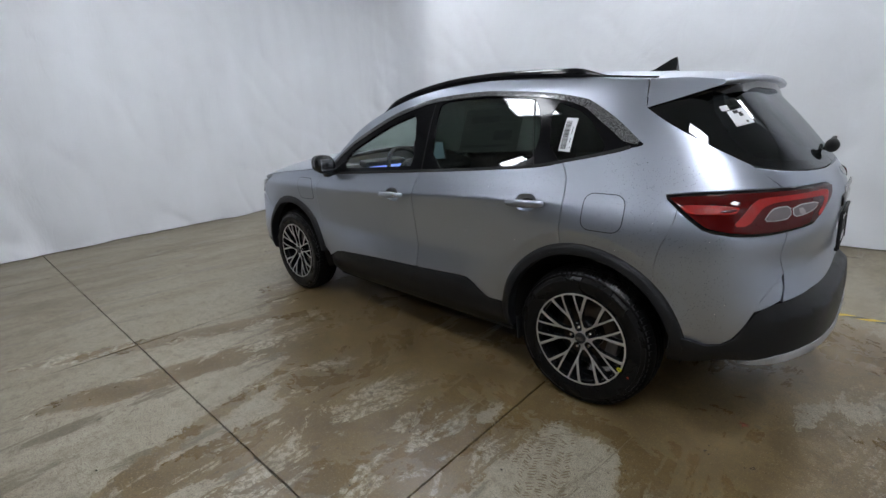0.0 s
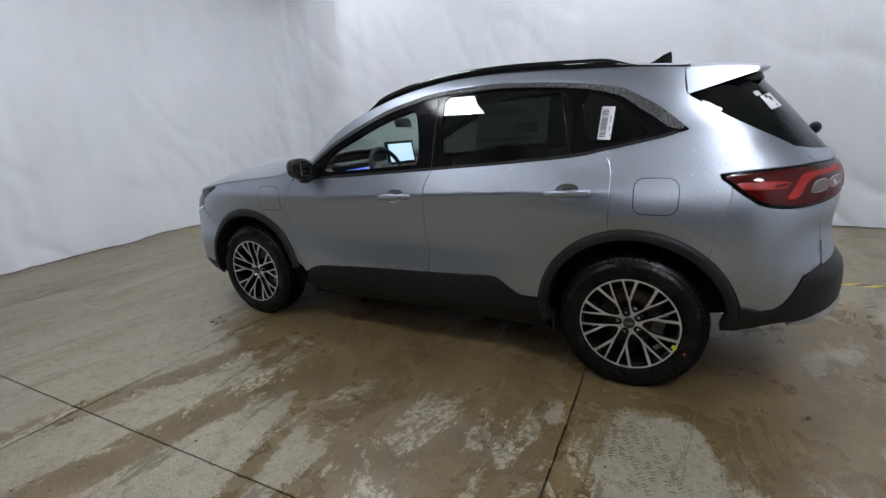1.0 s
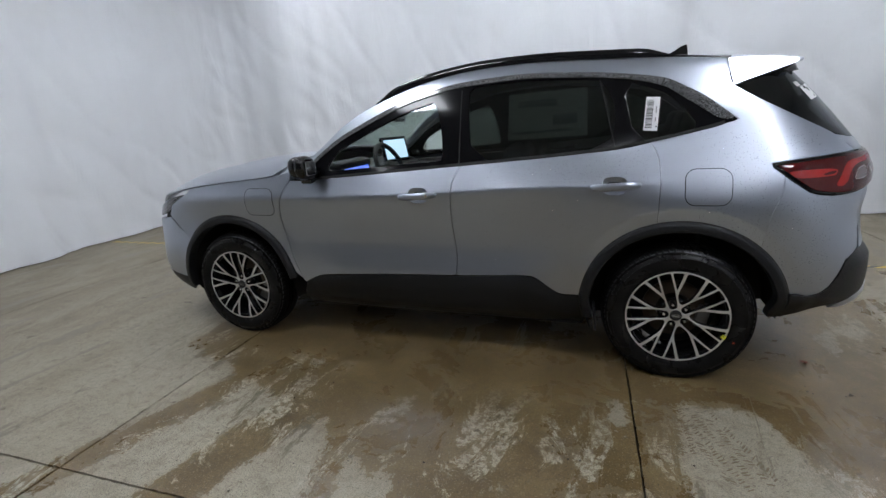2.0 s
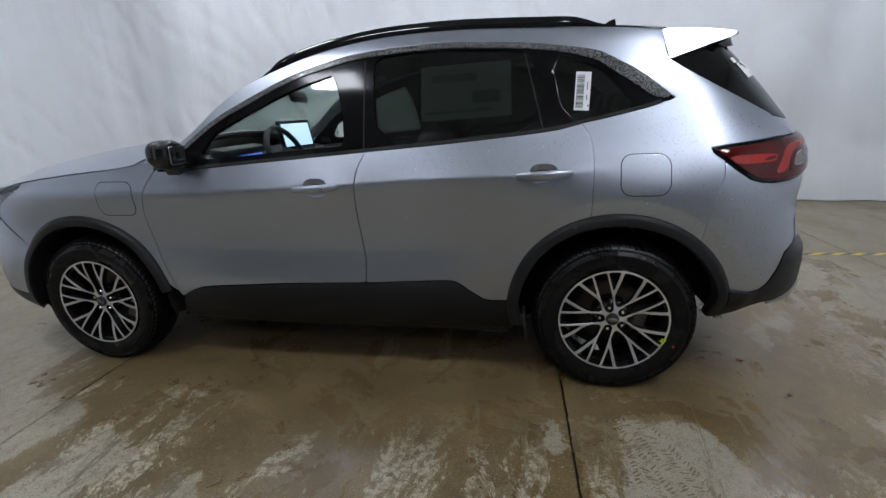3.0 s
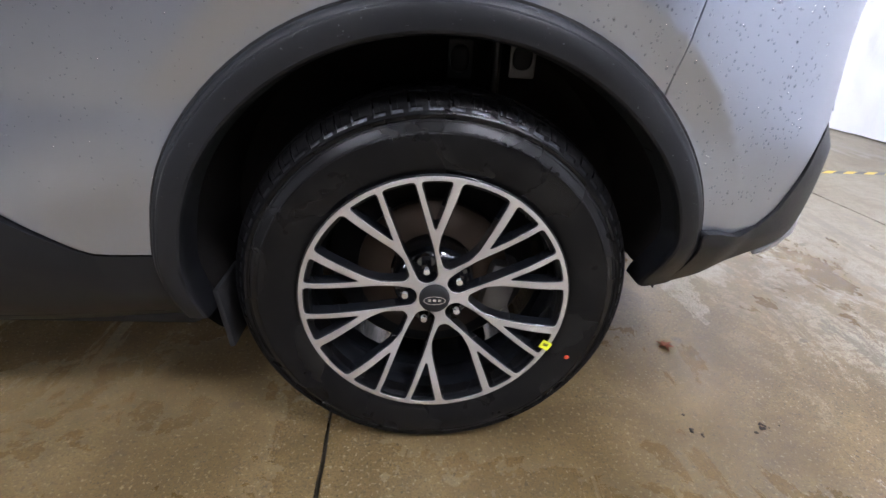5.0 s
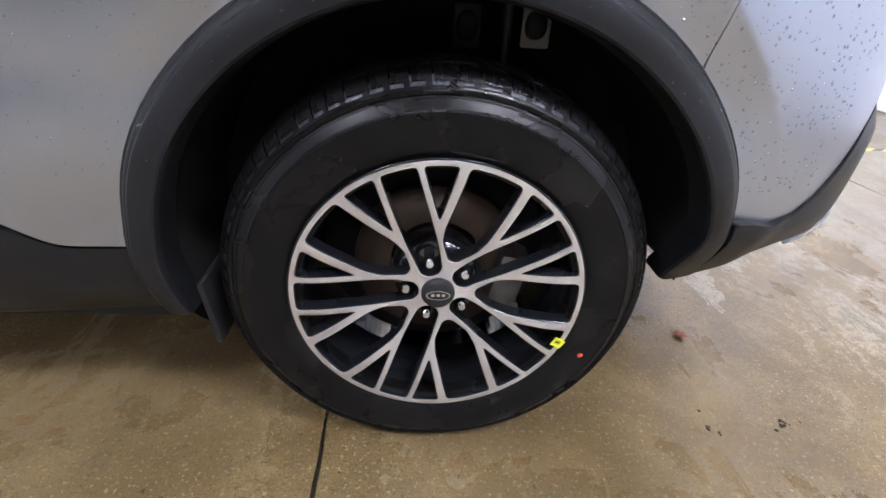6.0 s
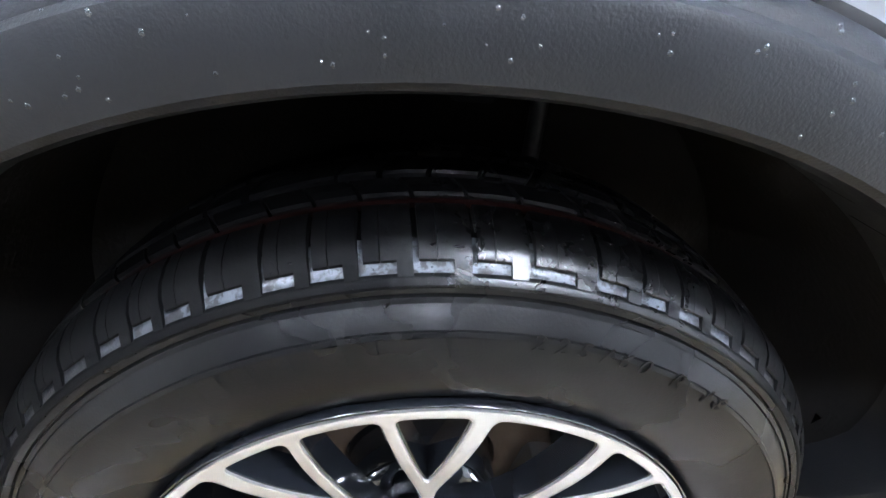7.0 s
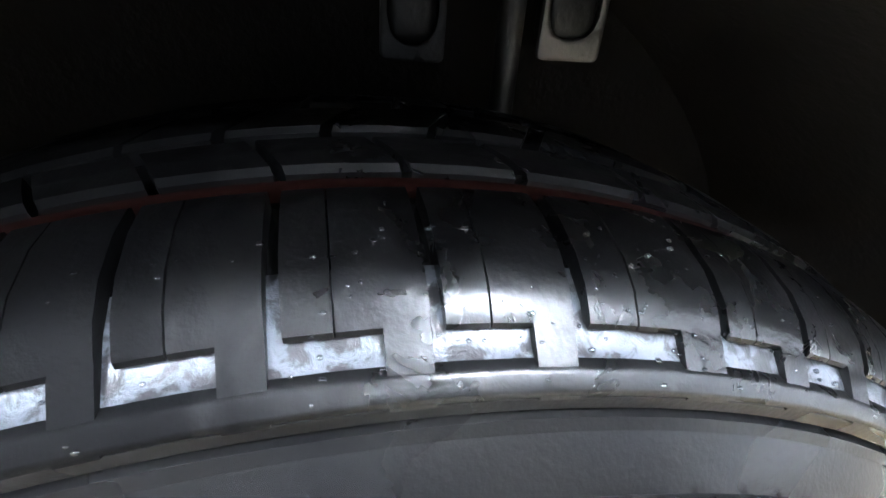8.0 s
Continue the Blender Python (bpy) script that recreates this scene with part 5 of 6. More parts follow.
for ax, turn in ((0, 180), (AXLE_F, 180)):
    copy_thing(plain, pose(ax, -INSET if ax == 0 else -.010, AXLE_Z, 0, 0, turn))


# ---- wheel housings, under the arches ----
def housing(ax, s):
    n, r = 36, .452
    v, f = [], []
    lip_r = (ARCH_R if ax == 0 else ARCH_F) - .0500
    ys = [-.90, -.87, -.83, -.74, -.62, -.50]
    for i in range(n + 1):
        a = radians((-1 if ax == 0 else -10) + (201 if ax == 0 else 205) * i / n)
        low = 1 - ease(a / .30) if ax == 0 else 0.0
        for j, y in enumerate(ys):
            rr = (lip_r if j < 2 else r + .0015 * math.sin(7 * a + j) * (j > 2)) + .006 * low
            x, z = rr * math.cos(a), rr * math.sin(a)
            skin_y = -abs(left(along(ax + x, AXLE_Z + z), AXLE_Z + z).y)
            yy = skin_y + (.010, .040, .070)[j] + .030 * low if j < 3 else max(y, skin_y + .08)
            v.append((ax + rr * math.cos(a), -yy if s > 0 else yy, AXLE_Z + rr * math.sin(a)))
    m = len(ys)
    for i in range(n):
        for j in range(m - 1):
            f.append((i * m + j, i * m + j + 1, (i + 1) * m + j + 1, (i + 1) * m + j))
    f.append(tuple(i * m + m - 1 for i in range(n + 1)))
    lin = mesh_part("wheel_liner", v, f, LINER, car, "black felt wheel liner")
    lin.data.set_sharp_from_angle(angle=radians(40))
    bm = bmesh.new()
    rod(bm, (ax + .02, s * .50, AXLE_Z), (ax + .02, s * .72, AXLE_Z), .05)
    box(bm, (.10, .22, .07), (ax + .02, s * .58, AXLE_Z - .06), (0, 0, 0), .015)
    part("knuckle", bm, STEEL, car, "dark steel suspension knuckle", smooth=True)


for ax in (0, AXLE_F):
    for s in (-1, 1):
        housing(ax, s)
# damper with its bracket above the rear tyre
bm = bmesh.new()
rod(bm, (.118, -.560, .30), (.118, -.545, .80), .010, segs=20)
rod(bm, (.118, -.560, .30), (.118, -.556, .62), .024, segs=20)
strut = part("damper", bm, GREY_STEEL, car, "grey tubular damper", smooth=True)
for x0, x1, z0, z1, mat, low, high in ((.022, .072, .700, .775, DARK_STEEL, .012, .010), (.150, .204, .706, .790, STEEL, .016, .020)):
    hole = rounded([(x0 + .005, z0 + low), (x1 - .006, z0 + low), (x1 - .006, z1 - high), (x0 + .005, z1 - high)], 2)
    skin("damper_bracket", fillet([(x0, z0), (x1, z0), (x1, z1), (x0, z1)], .006), lambda x, z: Vector((x, -.531, z)), mat, strut, "steel bracket with a rounded hole",
         depth=.006, step=.012, holes=[hole])
    bm = bmesh.new()
    box(bm, (x1 - x0 - .008, .03, z1 - z0 - .02), ((x0 + x1) / 2, -.511, (z0 + z1) / 2), bevel=.010, segs=3)
    part("bracket_backing", bm, DARK_STEEL, strut, "dark rubber bush behind the hole", smooth=True)
# deflector ahead of the rear wheel
bm = bmesh.new()
box(bm, (.012, .12, .13), (-.392, -.760, .285), (0, -6, 0), .005)
part("air_deflector", bm, BLACK_MATT, car, "black rubber air deflector", smooth=True)
# underbody
bm = bmesh.new()
box(bm, (2.3, .96, .10), (-1.35, 0, .30), bevel=.02)
box(bm, (1.80, 1.40, .10), (-1.35, 0, .245), bevel=.02)
box(bm, (.50, .90, .06), (.46, 0, .46), bevel=.02)
box(bm, (.62, .95, .14), (0, 0, .30), bevel=.03)
box(bm, (.9, .95, .14), (-3.0, 0, .27), bevel=.03)
for s in (-1, 1):
    box(bm, (1.75, .16, .09), (-1.35, s * .66, .255), bevel=.02)
part("underbody", bm, BLACK_MATT, car, "dark underbody", smooth=True)

# ---- nose ----
bm = bmesh.new()
box(bm, (.06, 1.05, .26), (-3.50, 0, .62), (0, 6, 0), .03)
grille = part("grille", bm, BLACK_GLOSS, car, "black grille", smooth=True)
for k in range(5):
    bm = bmesh.new()
    box(bm, (.02, 1.0, .012), (-3.54, 0, .53 + .045 * k), (0, 6, 0), .003)
    part("grille_bar", bm, BLACK_MATT, grille)
loop = [(along(-3.19, .34), .34), (along(-3.185, .37), .375), (U_NOSE + .42, .42), (U_NOSE, .45), (U_NOSE, .26), (along(-3.25, .25), .25)]
skin("front_lower_bumper", loop, left, CLADDING, car, "black lower front bumper", lift=.006, depth=.03, mirror=right)
loop = [(U_NOSE + .44, .44), (U_NOSE + .44, .80), (U_NOSE, .84), (U_NOSE, .78), (U_NOSE + .36, .74), (U_NOSE + .36, .46), (U_NOSE, .49), (U_NOSE, .46)]
skin("nose_panel", loop, left, PAINT, car, "silver nose panel round the grille", depth=.02, mirror=right)

# ---- door mirrors ----
for s in (-1, 1):
    bm = bmesh.new()
    bmesh.ops.create_uvsphere(bm, u_segments=32, v_segments=20, radius=1.0)
    for v in bm.verts:
        x, y, z = v.co
        p = lambda t, k: math.copysign(abs(t) ** k, t)
        q = (p(x, .85), p(y, .8), p(z, .8))
        v.co = (-2.030 + (min(q[0] * .070, .040)), s * (.940 + q[1] * .078), 1.145 + q[2] * .066 + .010 * q[1])
    shell = part("door_mirror", bm, PAINT, car, "black door mirror with a silver cap", smooth=True)
    shell.data.materials.append(BLACK_GLOSS)
    for face in shell.data.polygons:
        face.material_index = 1 if face.center.x > -2.075 else 0
    bm = bmesh.new()
    bmesh.ops.create_uvsphere(bm, u_segments=32, v_segments=20, radius=1.0)
    for v in bm.verts:
        x, y, z = v.co
        p = lambda t, k: math.copysign(abs(t) ** k, t)
        q = (p(x, .7), p(y, .8), p(z, .8))
        v.co = (-2.005 + q[0] * .042, s * (.940 + q[1] * .082), 1.144 + q[2] * .070 + .010 * q[1])
    part("mirror_bezel", bm, BLACK_GLOSS, shell, "gloss black bezel", smooth=True)
    bm = bmesh.new()
    box(bm, (.004, .100, .080), (-1.9655, s * .941, 1.144), (0, 0, 0), .002)
    part("mirror_glass", bm, CHROME, shell, "mirror glass")
    bm = bmesh.new()
    box(bm, (.075, .14, .045), (-2.02, s * .865, 1.085), (s * -14, 0, 0), .012)
    part("mirror_foot", bm, BLACK_GLOSS, shell, "black mirror foot", smooth=True)

# ---- rear fittings ----
bm = bmesh.new()
bmesh.ops.create_uvsphere(bm, u_segments=20, v_segments=12, radius=.035, matrix=pose(.785, -.02, 1.262) @ Matrix.Diagonal((.8, 1.1, .9, 1)))
wiper = part("rear_wiper", bm, BLACK_MATT, gate, "black rear wiper", smooth=True)
bm = bmesh.new()
box(bm, (.020, .42, .018), (.762, .19, 1.262), (4, 0, 0), .005)
part("wiper_arm", bm, BLACK_MATT, wiper, smooth=True)
bm = bmesh.new()
box(bm, (.010, .31, .16), (.872, 0, .895), (0, -3, 0), .004)
plate = part("licence_plate", bm, PLATE, gate, "white plate in a black frame")
bm = bmesh.new()
for dy, dz, sy, sz in ((0, .085, .33, .014), (0, -.085, .33, .014), (.16, 0, .014, .17), (-.16, 0, .014, .17)):
    box(bm, (.014, sy, sz), (.876, dy, .895 + dz), (0, -3, 0), .003)
part("plate_frame", bm, BLACK_MATT, plate, "black plate frame")
bm = bmesh.new()
for k in range(6):
    box(bm, (.002, .026, .062), (.8785, -.11 + .044 * k, .895), (0, -3, 0))
part("plate_bars", bm, INK, plate, "dark bars")
bm = bmesh.new()
box(bm, (.022, .36, .045), (.862, 0, 1.030), (0, 0, 0), .008)
part("plate_lamp_hood", bm, BLACK_GLOSS, gate, "black handle strip", smooth=True)
for k in range(6):
    bm = bmesh.new()
    y = -.165 + .066 * k
    box(bm, (.006, .034, .028), (.868, y, 1.088), (0, -8, 0), .002)
    part("badge_bar", bm, SILVER_METAL, gate, "silver badge bar")
bm = bmesh.new()
bmesh.ops.create_uvsphere(bm, u_segments=28, v_segments=12, radius=1.0, matrix=pose(.838, 0, 1.150, 0, -35, 0) @ Matrix.Diagonal((.006, .058, .024, 1)))
part("tailgate_emblem", bm, SILVER_METAL, gate, "silver oval emblem", smooth=True)


# ---- papers on the glass ----
def sticker(name, u, z, w, h, surf, lift, lean, label, bars, parent, paper=PAPER, ink=INK):
    def at(a, b):
        ca, sa = math.cos(radians(lean)), math.sin(radians(lean))
        return (u + a * ca - b * sa, z + a * sa + b * ca)
    quad = [at(-w / 2, -h / 2), at(w / 2, -h / 2), at(w / 2, h / 2), at(-w / 2, h / 2)]
    ob = skin(name, quad, surf, paper, parent, label, lift=lift, depth=.0008, step=.05)
    for a, b, ww, hh in bars:
        q = [at(a - ww / 2, b - hh / 2), at(a + ww / 2, b - hh / 2), at(a + ww / 2, b + hh / 2), at(a - ww / 2, b + hh / 2)]
        skin("print_bar", q, surf, ink, ob, "dark print", lift=lift + .0006, depth=.0003, step=.2)
    return ob


rng = random.Random(7)
bars = []
zz = -.066
while zz < .066:
    t = rng.choice((.0016, .0026, .004))
    bars.append((-.010, zz + t / 2, .030, t))
    zz += t + rng.choice((.0014, .0022, .003))
bars += [(.018, .02, .003, .03), (.018, -.025, .003, .02), (.025, -.058, .006, .006)]
sticker("barcode_label", -.164, 1.343, .062, .155, left, .001, -4, "white barcode label on the quarter glass", bars, surround)
sticker("window_paper", .768, 1.404, .112, .060, left, .002, 8, "white note on the rear window", [(-.01, .022, .03, .012), (.012, .01, .022, .016), (.02, -.02, .012, .008)], gate)
sticker("window_paper", .708, 1.440, .046, .020, left, .002, 6, "small white note on the rear window", [], gate)
sticker("price_sheet", -.66, 1.375, .40, .235, left, -.020, 2, "pale price sheet inside the rear door glass",
        [(-.05, .06, .20, .035), (.09, -.03, .12, .05), (-.03, -.085, .30, .012)], surround, SHEET, SHEET_INK)

# ---- cabin ----
bm = bmesh.new()
box(bm, (2.6, .96, .03), (-1.05, 0, .50), bevel=.01)
part("cabin_floor", bm, TRIM_DARK, car, "dark carpeted cabin floor")
for s in (-1, 1):
    bm = bmesh.new()
    box(bm, (1.05, .05, .52), (-1.66, s * .775, .80), (0, -3, 0), .02)
    box(bm, (.52, .05, .52), (-.83, s * .76, .83), (0, -4, 0), .02)
    part("door_lining", bm, TRIM_DARK, car, "dark door lining", smooth=True)
bm = bmesh.new()
prof = [(-2.32, .70), (-2.34, 1.02), (-2.24, 1.095), (-2.10, 1.088), (-1.97, 1.055), (-1.93, .99), (-1.98, .90), (-2.02, .70)]
lo = [bm.verts.new((x, -.72, z)) for x, z in prof]
hi = [bm.verts.new((x, .72, z)) for x, z in prof]
bm.faces.new(lo)
bm.faces.new(list(reversed(hi)))
for i in range(len(prof)):
    l = (i + 1) % len(prof)
    bm.faces.new((lo[l], lo[i], hi[i], hi[l]))
bmesh.ops.bevel(bm, geom=[e for e in bm.edges], offset=.02, segments=2, affect="EDGES")
dash = part("dashboard", bm, TRIM_DARK, car, "dark moulded dashboard", smooth=True)
bm = bmesh.new()
box(bm, (.10, .42, .055), (-2.03, -.37, 1.112), (0, 8, 0), .02)
part("instrument_hood", bm, TRIM_DARK, dash, "hooded instrument binnacle", smooth=True)
bm = bmesh.new()
box(bm, (.014, .34, .10), (-1.990, -.37, 1.080), (0, -16, 0), .004)
part("instrument_display", bm, BLUE, dash, "blue lit instrument display")
bm = bmesh.new()
box(bm, (.018, .30, .185), (-1.87, .03, 1.176), (0, -12, -14), .006)
scr = part("centre_screen", bm, BLACK_GLOSS, dash, "upright centre screen", smooth=True)
bm = bmesh.new()
box(bm, (.004, .250, .140), (-1.859, .0275, 1.178), (0, -12, -14))
part("screen_picture", bm, SCREEN, scr, "pale blue lit screen")
# steering wheel
pts = []
for i in range(49):
    a = 2 * math.pi * i / 48
    p = pose(-1.71, -.39, 1.070, 0, -24, 0) @ Vector((0, .178 * math.cos(a), .178 * math.sin(a)))
    pts.append((*p, 1))
sec = [(.016 * math.cos(a), .016 * math.sin(a)) for a in np.linspace(0, 2 * math.pi, 10, endpoint=False)]
v, f = sweep(pts, sec, up=(1, 0, .4))
sw = mesh_part("steering_wheel", v, f, TRIM_DARK, car, "black steering wheel")
bm = bmesh.new()
m = pose(-1.71, -.39, 1.070, 0, -24, 0)
bmesh.ops.create_uvsphere(bm, u_segments=20, v_segments=12, radius=1.0, matrix=m @ Matrix.Diagonal((.03, .075, .065, 1)))
part("steering_boss", bm, TRIM_DARK, sw, "airbag boss", smooth=True)
for a in (0, 180, 262, 278):
    bm = bmesh.new()
    d = Vector((0, math.cos(radians(a)), math.sin(radians(a))))
    rod(bm, m @ (d * .05), m @ (d * .175), .013, .011, 10)
    part("steering_spoke", bm, BLACK_GLOSS, sw, smooth=True)
bm = bmesh.new()
rod(bm, m @ Vector((-.02, 0, -.01)), m @ Vector((-.28, 0, -.02)), .045, .05, 16)
part("steering_column", bm, TRIM_DARK, sw, smooth=True)
# interior mirror
bm = bmesh.new()
box(bm, (.035, .25, .068), (-1.80, -.01, 1.405), (0, -14, 6), .02, 3)
rod(bm, (-1.81, 0, 1.42), (-1.83, 0, 1.445), .012)
part("interior_mirror", bm, BLACK_GLOSS, car, "black rear-view mirror", smooth=True)


def seat(x, y, wide, name="seat"):
    bm = bmesh.new()
    box(bm, (.52, wide, .16), (x, y, .64), (0, -6, 0), .05, 3)
    st = part(name, bm, SEAT, car, "charcoal cloth seat", smooth=True)
    bm = bmesh.new()
    box(bm, (.13, wide * .95, .58), (x + .30, y, .93), (0, 16, 0), .055, 3)
    part("backrest", bm, SEAT, st, smooth=True)
    bm = bmesh.new()
    n = 1 if wide < .8 else 3
    for k in range(n):
        yy = y + (k - (n - 1) / 2) * .34
        box(bm, (.10, .25, .17), (x + .40, yy, 1.30 if n == 1 else 1.26), (0, 12, 0), .045, 3)
        for d in (-.06, .06):
            rod(bm, (x + .39, yy + d, 1.15), (x + .395, yy + d, 1.26), .007)
    part("head_restraint", bm, SEAT, st, smooth=True)
    return st


seat(-1.22, -.37, .50)
seat(-1.22, .37, .50)
seat(-.32, 0, .96, "rear_bench")

# ---- room ----
def on_grid(x, y, z=0.0):
    """The joints run a few degrees out of square with the car."""
    return Vector((x - .030 * (y + 2.2), y + .02 * (x + 2.6), z))


floor = new("floor")
tagged(floor, "damp stained concrete slabs with dark joints", "floor", kind="structure")
bm = bmesh.new()
box(bm, (19, 17, .1), (-1.2, -1.6, -.066))
base = part("joint_bed", bm, JOINT, floor, "dark dirt in the joints")


def slab(x0, x1, y0, y1):
    """A floor slab with slightly broken edges."""
    rng = random.Random(int(x0 * 10 + y0 * 100))
    g = .0030
    pts = []
    for (ax, ay), (bx, by) in (((x0, y0), (x1, y0)), ((x1, y0), (x1, y1)), ((x1, y1), (x0, y1)), ((x0, y1), (x0, y0))):
        n = max(2, int(math.hypot(bx - ax, by - ay) / .03))
        for i in range(n):
            t = i / n
            x, y = ax + (bx - ax) * t, ay + (by - ay) * t
            inx, iny = (1 if x <= x0 + 1e-6 else -1 if x >= x1 - 1e-6 else 0), (1 if y <= y0 + 1e-6 else -1 if y >= y1 - 1e-6 else 0)
            d = g + abs(rng.gauss(0, .0016)) + (.008 * rng.random() if rng.random() < .05 else 0)
            pts.append((x + inx * d, y + iny * d))
    bm = bmesh.new()
    up = [bm.verts.new(on_grid(x, y, 0)) for x, y in pts]
    cx, cy = (x0 + x1) / 2, (y0 + y1) / 2
    lo = [bm.verts.new(on_grid(x, y, -.02)) for x, y in pts]
    bm.faces.new(up)
    for i in range(len(pts)):
        l = (i + 1) % len(pts)
        bm.faces.new((up[i], lo[i], lo[l], up[l]))
    bmesh.ops.triangulate(bm, faces=[f for f in bm.faces if len(f.verts) > 4])
    return part("slab", bm, CONCRETE, floor)


XS = [-10.0, -7.52, -5.06, -2.580, -.176, 2.39, 4.85, 7.3]
YS = [-9.5, -7.1, -2.198, 3.0, 5.5]
for i in range(len(XS) - 1):
    for j in range(len(YS) - 1):
        slab(XS[i], XS[i + 1], YS[j], YS[j + 1])

# hazard tape along the floor
tape = new("hazard_tape")
tagged(tape, "yellow and black striped floor tape", "floor tape", kind="structure")
w, pitch = .058, .155
for n, mat, ph in (("yellow_stripe", TAPE_Y, 0.0), ("black_stripe", TAPE_K, .5)):
    bm = bmesh.new()
    x = -6.75
    while x < 4.0:
        a = x + ph * pitch
        q = [(a, 0), (a + pitch * .5, 0), (a + pitch * .5 + 1.6 * w, w), (a + 1.6 * w, w)]
        vs = [bm.verts.new((px, 1.262 + .022 * px + py, .0015)) for px, py in q]
        f = bm.faces.new(vs)
        x += pitch
    part(n, bm, mat, tape)

# walls, ceiling
room_x0, room_x1, room_y0, room_y1 = -7.3, 4.9, -7.6, 4.1
for name, size, at in (("wall_west", (.2, 12.4, CEIL), (room_x0 - .2, -1.75, CEIL / 2)), ("wall_east", (.2, 12.4, CEIL), (room_x1 + .1, -1.75, CEIL / 2)),
                       ("wall_north", (12.8, .2, CEIL), (-1.2, room_y1 + .15, CEIL / 2)), ("wall_south", (12.8, .2, CEIL), (-1.2, room_y0 - .1, CEIL / 2))):
    bm = bmesh.new()
    box(bm, size, at)
    tagged(part(name, bm, WALL), "plain grey block wall behind the curtain", "wall", kind="structure")
bm = bmesh.new()
box(bm, (13, 12.6, .15), (-1.2, -1.75, CEIL + .075))
tagged(part("ceiling", bm, CEILING), "pale ceiling deck", "ceiling", kind="structure")


def curtain(name, line, seed, label):
    """A hung cloth along a plan line of (x, y), with loose folds, creases and a wavy hem."""
    height = CEIL - .05
    length = [0.0]
    for p, q in zip(line, line[1:]):
        length.append(length[-1] + math.hypot(q[0] - p[0], q[1] - p[1]))
    total = length[-1]
    nu, nv = int(total / .035), 70
    v, f = [], []
    for i in range(nu + 1):
        d = total * i / nu
        k = 0
        while k < len(line) - 2 and length[k + 1] < d:
            k += 1
        t = (d - length[k]) / (length[k + 1] - length[k])
        p = Vector((line[k][0] + (line[k + 1][0] - line[k][0]) * t, line[k][1] + (line[k + 1][1] - line[k][1]) * t, 0))
        tang = Vector((line[k + 1][0] - line[k][0], line[k + 1][1] - line[k][1], 0)).normalized()
        nrm = Vector((-tang.y, tang.x, 0))
        for j in range(nv + 1):
            h = (j / nv) ** 1.25
            z = .012 + h * (height - .012)
            wide = noise.noise(Vector((d * .55 + seed, h * .35, seed))) * .11
            fold = noise.noise(Vector((d * 1.7 + .25 * math.sin(h * 3 + seed), h * .5, seed + 9))) * .10
            fine = noise.noise(Vector((d * 4.6 + h * 1.3, h * 1.1, seed + 3))) * .022 * (1.1 - .5 * h)
            slant = noise.noise(Vector((d * 1.4 + h * 5.5, h * 2.5 - d * .5, seed + 20)))
            crease = max(0.0, .18 - abs(slant)) * .15 * (1 - h) ** 0.7
            hem = .035 * max(0, .06 - h) / .06 * noise.noise(Vector((d * 2.5, 0, seed + 5)))
            off = wide + fold + fine + crease + hem
            v.append(p + nrm * off + Vector((0, 0, z)))
    m = nv + 1
    for i in range(nu):
        for j in range(nv):
            f.append((i * m + j, (i + 1) * m + j, (i + 1) * m + j + 1, i * m + j + 1))
    ob = mesh_part(name, v, f, CLOTH)
    return tagged(ob, label, "curtain", "studio curtains")


LABEL = "white cloth studio curtain hanging in loose folds to the floor"
def bend(cx, cy, r, a0, a1):
    return [(cx + r * math.cos(radians(a0 + (a1 - a0) * i / 8)), cy + r * math.sin(radians(a0 + (a1 - a0) * i / 8))) for i in range(9)]


curtain("backdrop_curtain", [(-6.0, -4.6), (-6.15, -2.7), (-6.45, -1.2), (-6.75, 1.0), (-6.88, 2.6)] + bend(-6.18, 2.83, .70, 180, 92)
        + [(-3.0, 3.55), (1.6, 3.50), (3.3, 3.52)] + bend(3.62, 3.02, .48, 92, 5) + [(4.2, 2.2), (4.35, 1.0), (4.4, -2.6), (4.3, -5.4)], 1.3, LABEL)


def fixture(x, y, size=1.0):
    fx = thing("ceiling_light", "white square ceiling light, switched on", "ceiling light", (0, 0, 0), "ceiling lights")
    bm = bmesh.new()
    box(bm, (.66, .56, .05), (0, 0, .0), bevel=.006)
    for s in (-1, 1):
        box(bm, (.66, .012, .05), (0, s * .274, -.035))
        box(bm, (.012, .536, .05), (s * .324, 0, -.035))
    part("housing", bm, HOUSING, fx, "white metal housing")
    bm = bmesh.new()
    box(bm, (.62, .52, .012), (0, 0, -.040), bevel=.004)
    part("diffuser", bm, TUBE, fx, "lit white diffuser")
    fx.matrix_basis = pose(x, y, CEIL - .025) @ Matrix.Diagonal((size, size, 1, 1))
    return fx


for x, y, size in LAMPS:
    fixture(x, y, size)

# ---- litter on the floor ----
bm = bmesh.new()
rng = random.Random(3)
pts = [(0, .020), (.010, .008), (.030, .016), (.014, 0), (.028, -.014), (.008, -.010), (0, -.034), (-.006, -.010), (-.026, -.012), (-.012, .002), (-.024, .016), (-.008, .009)]
bm.faces.new([bm.verts.new((.689 + x * .9, -.528 + y * .9, .004 + .006 * rng.random())) for x, y in pts])
bmesh.ops.solidify(bm, geom=bm.faces[:], thickness=.0012)
tagged(part("fallen_leaf", bm, LEAF), "small dry red-brown leaf on the floor", "leaf")


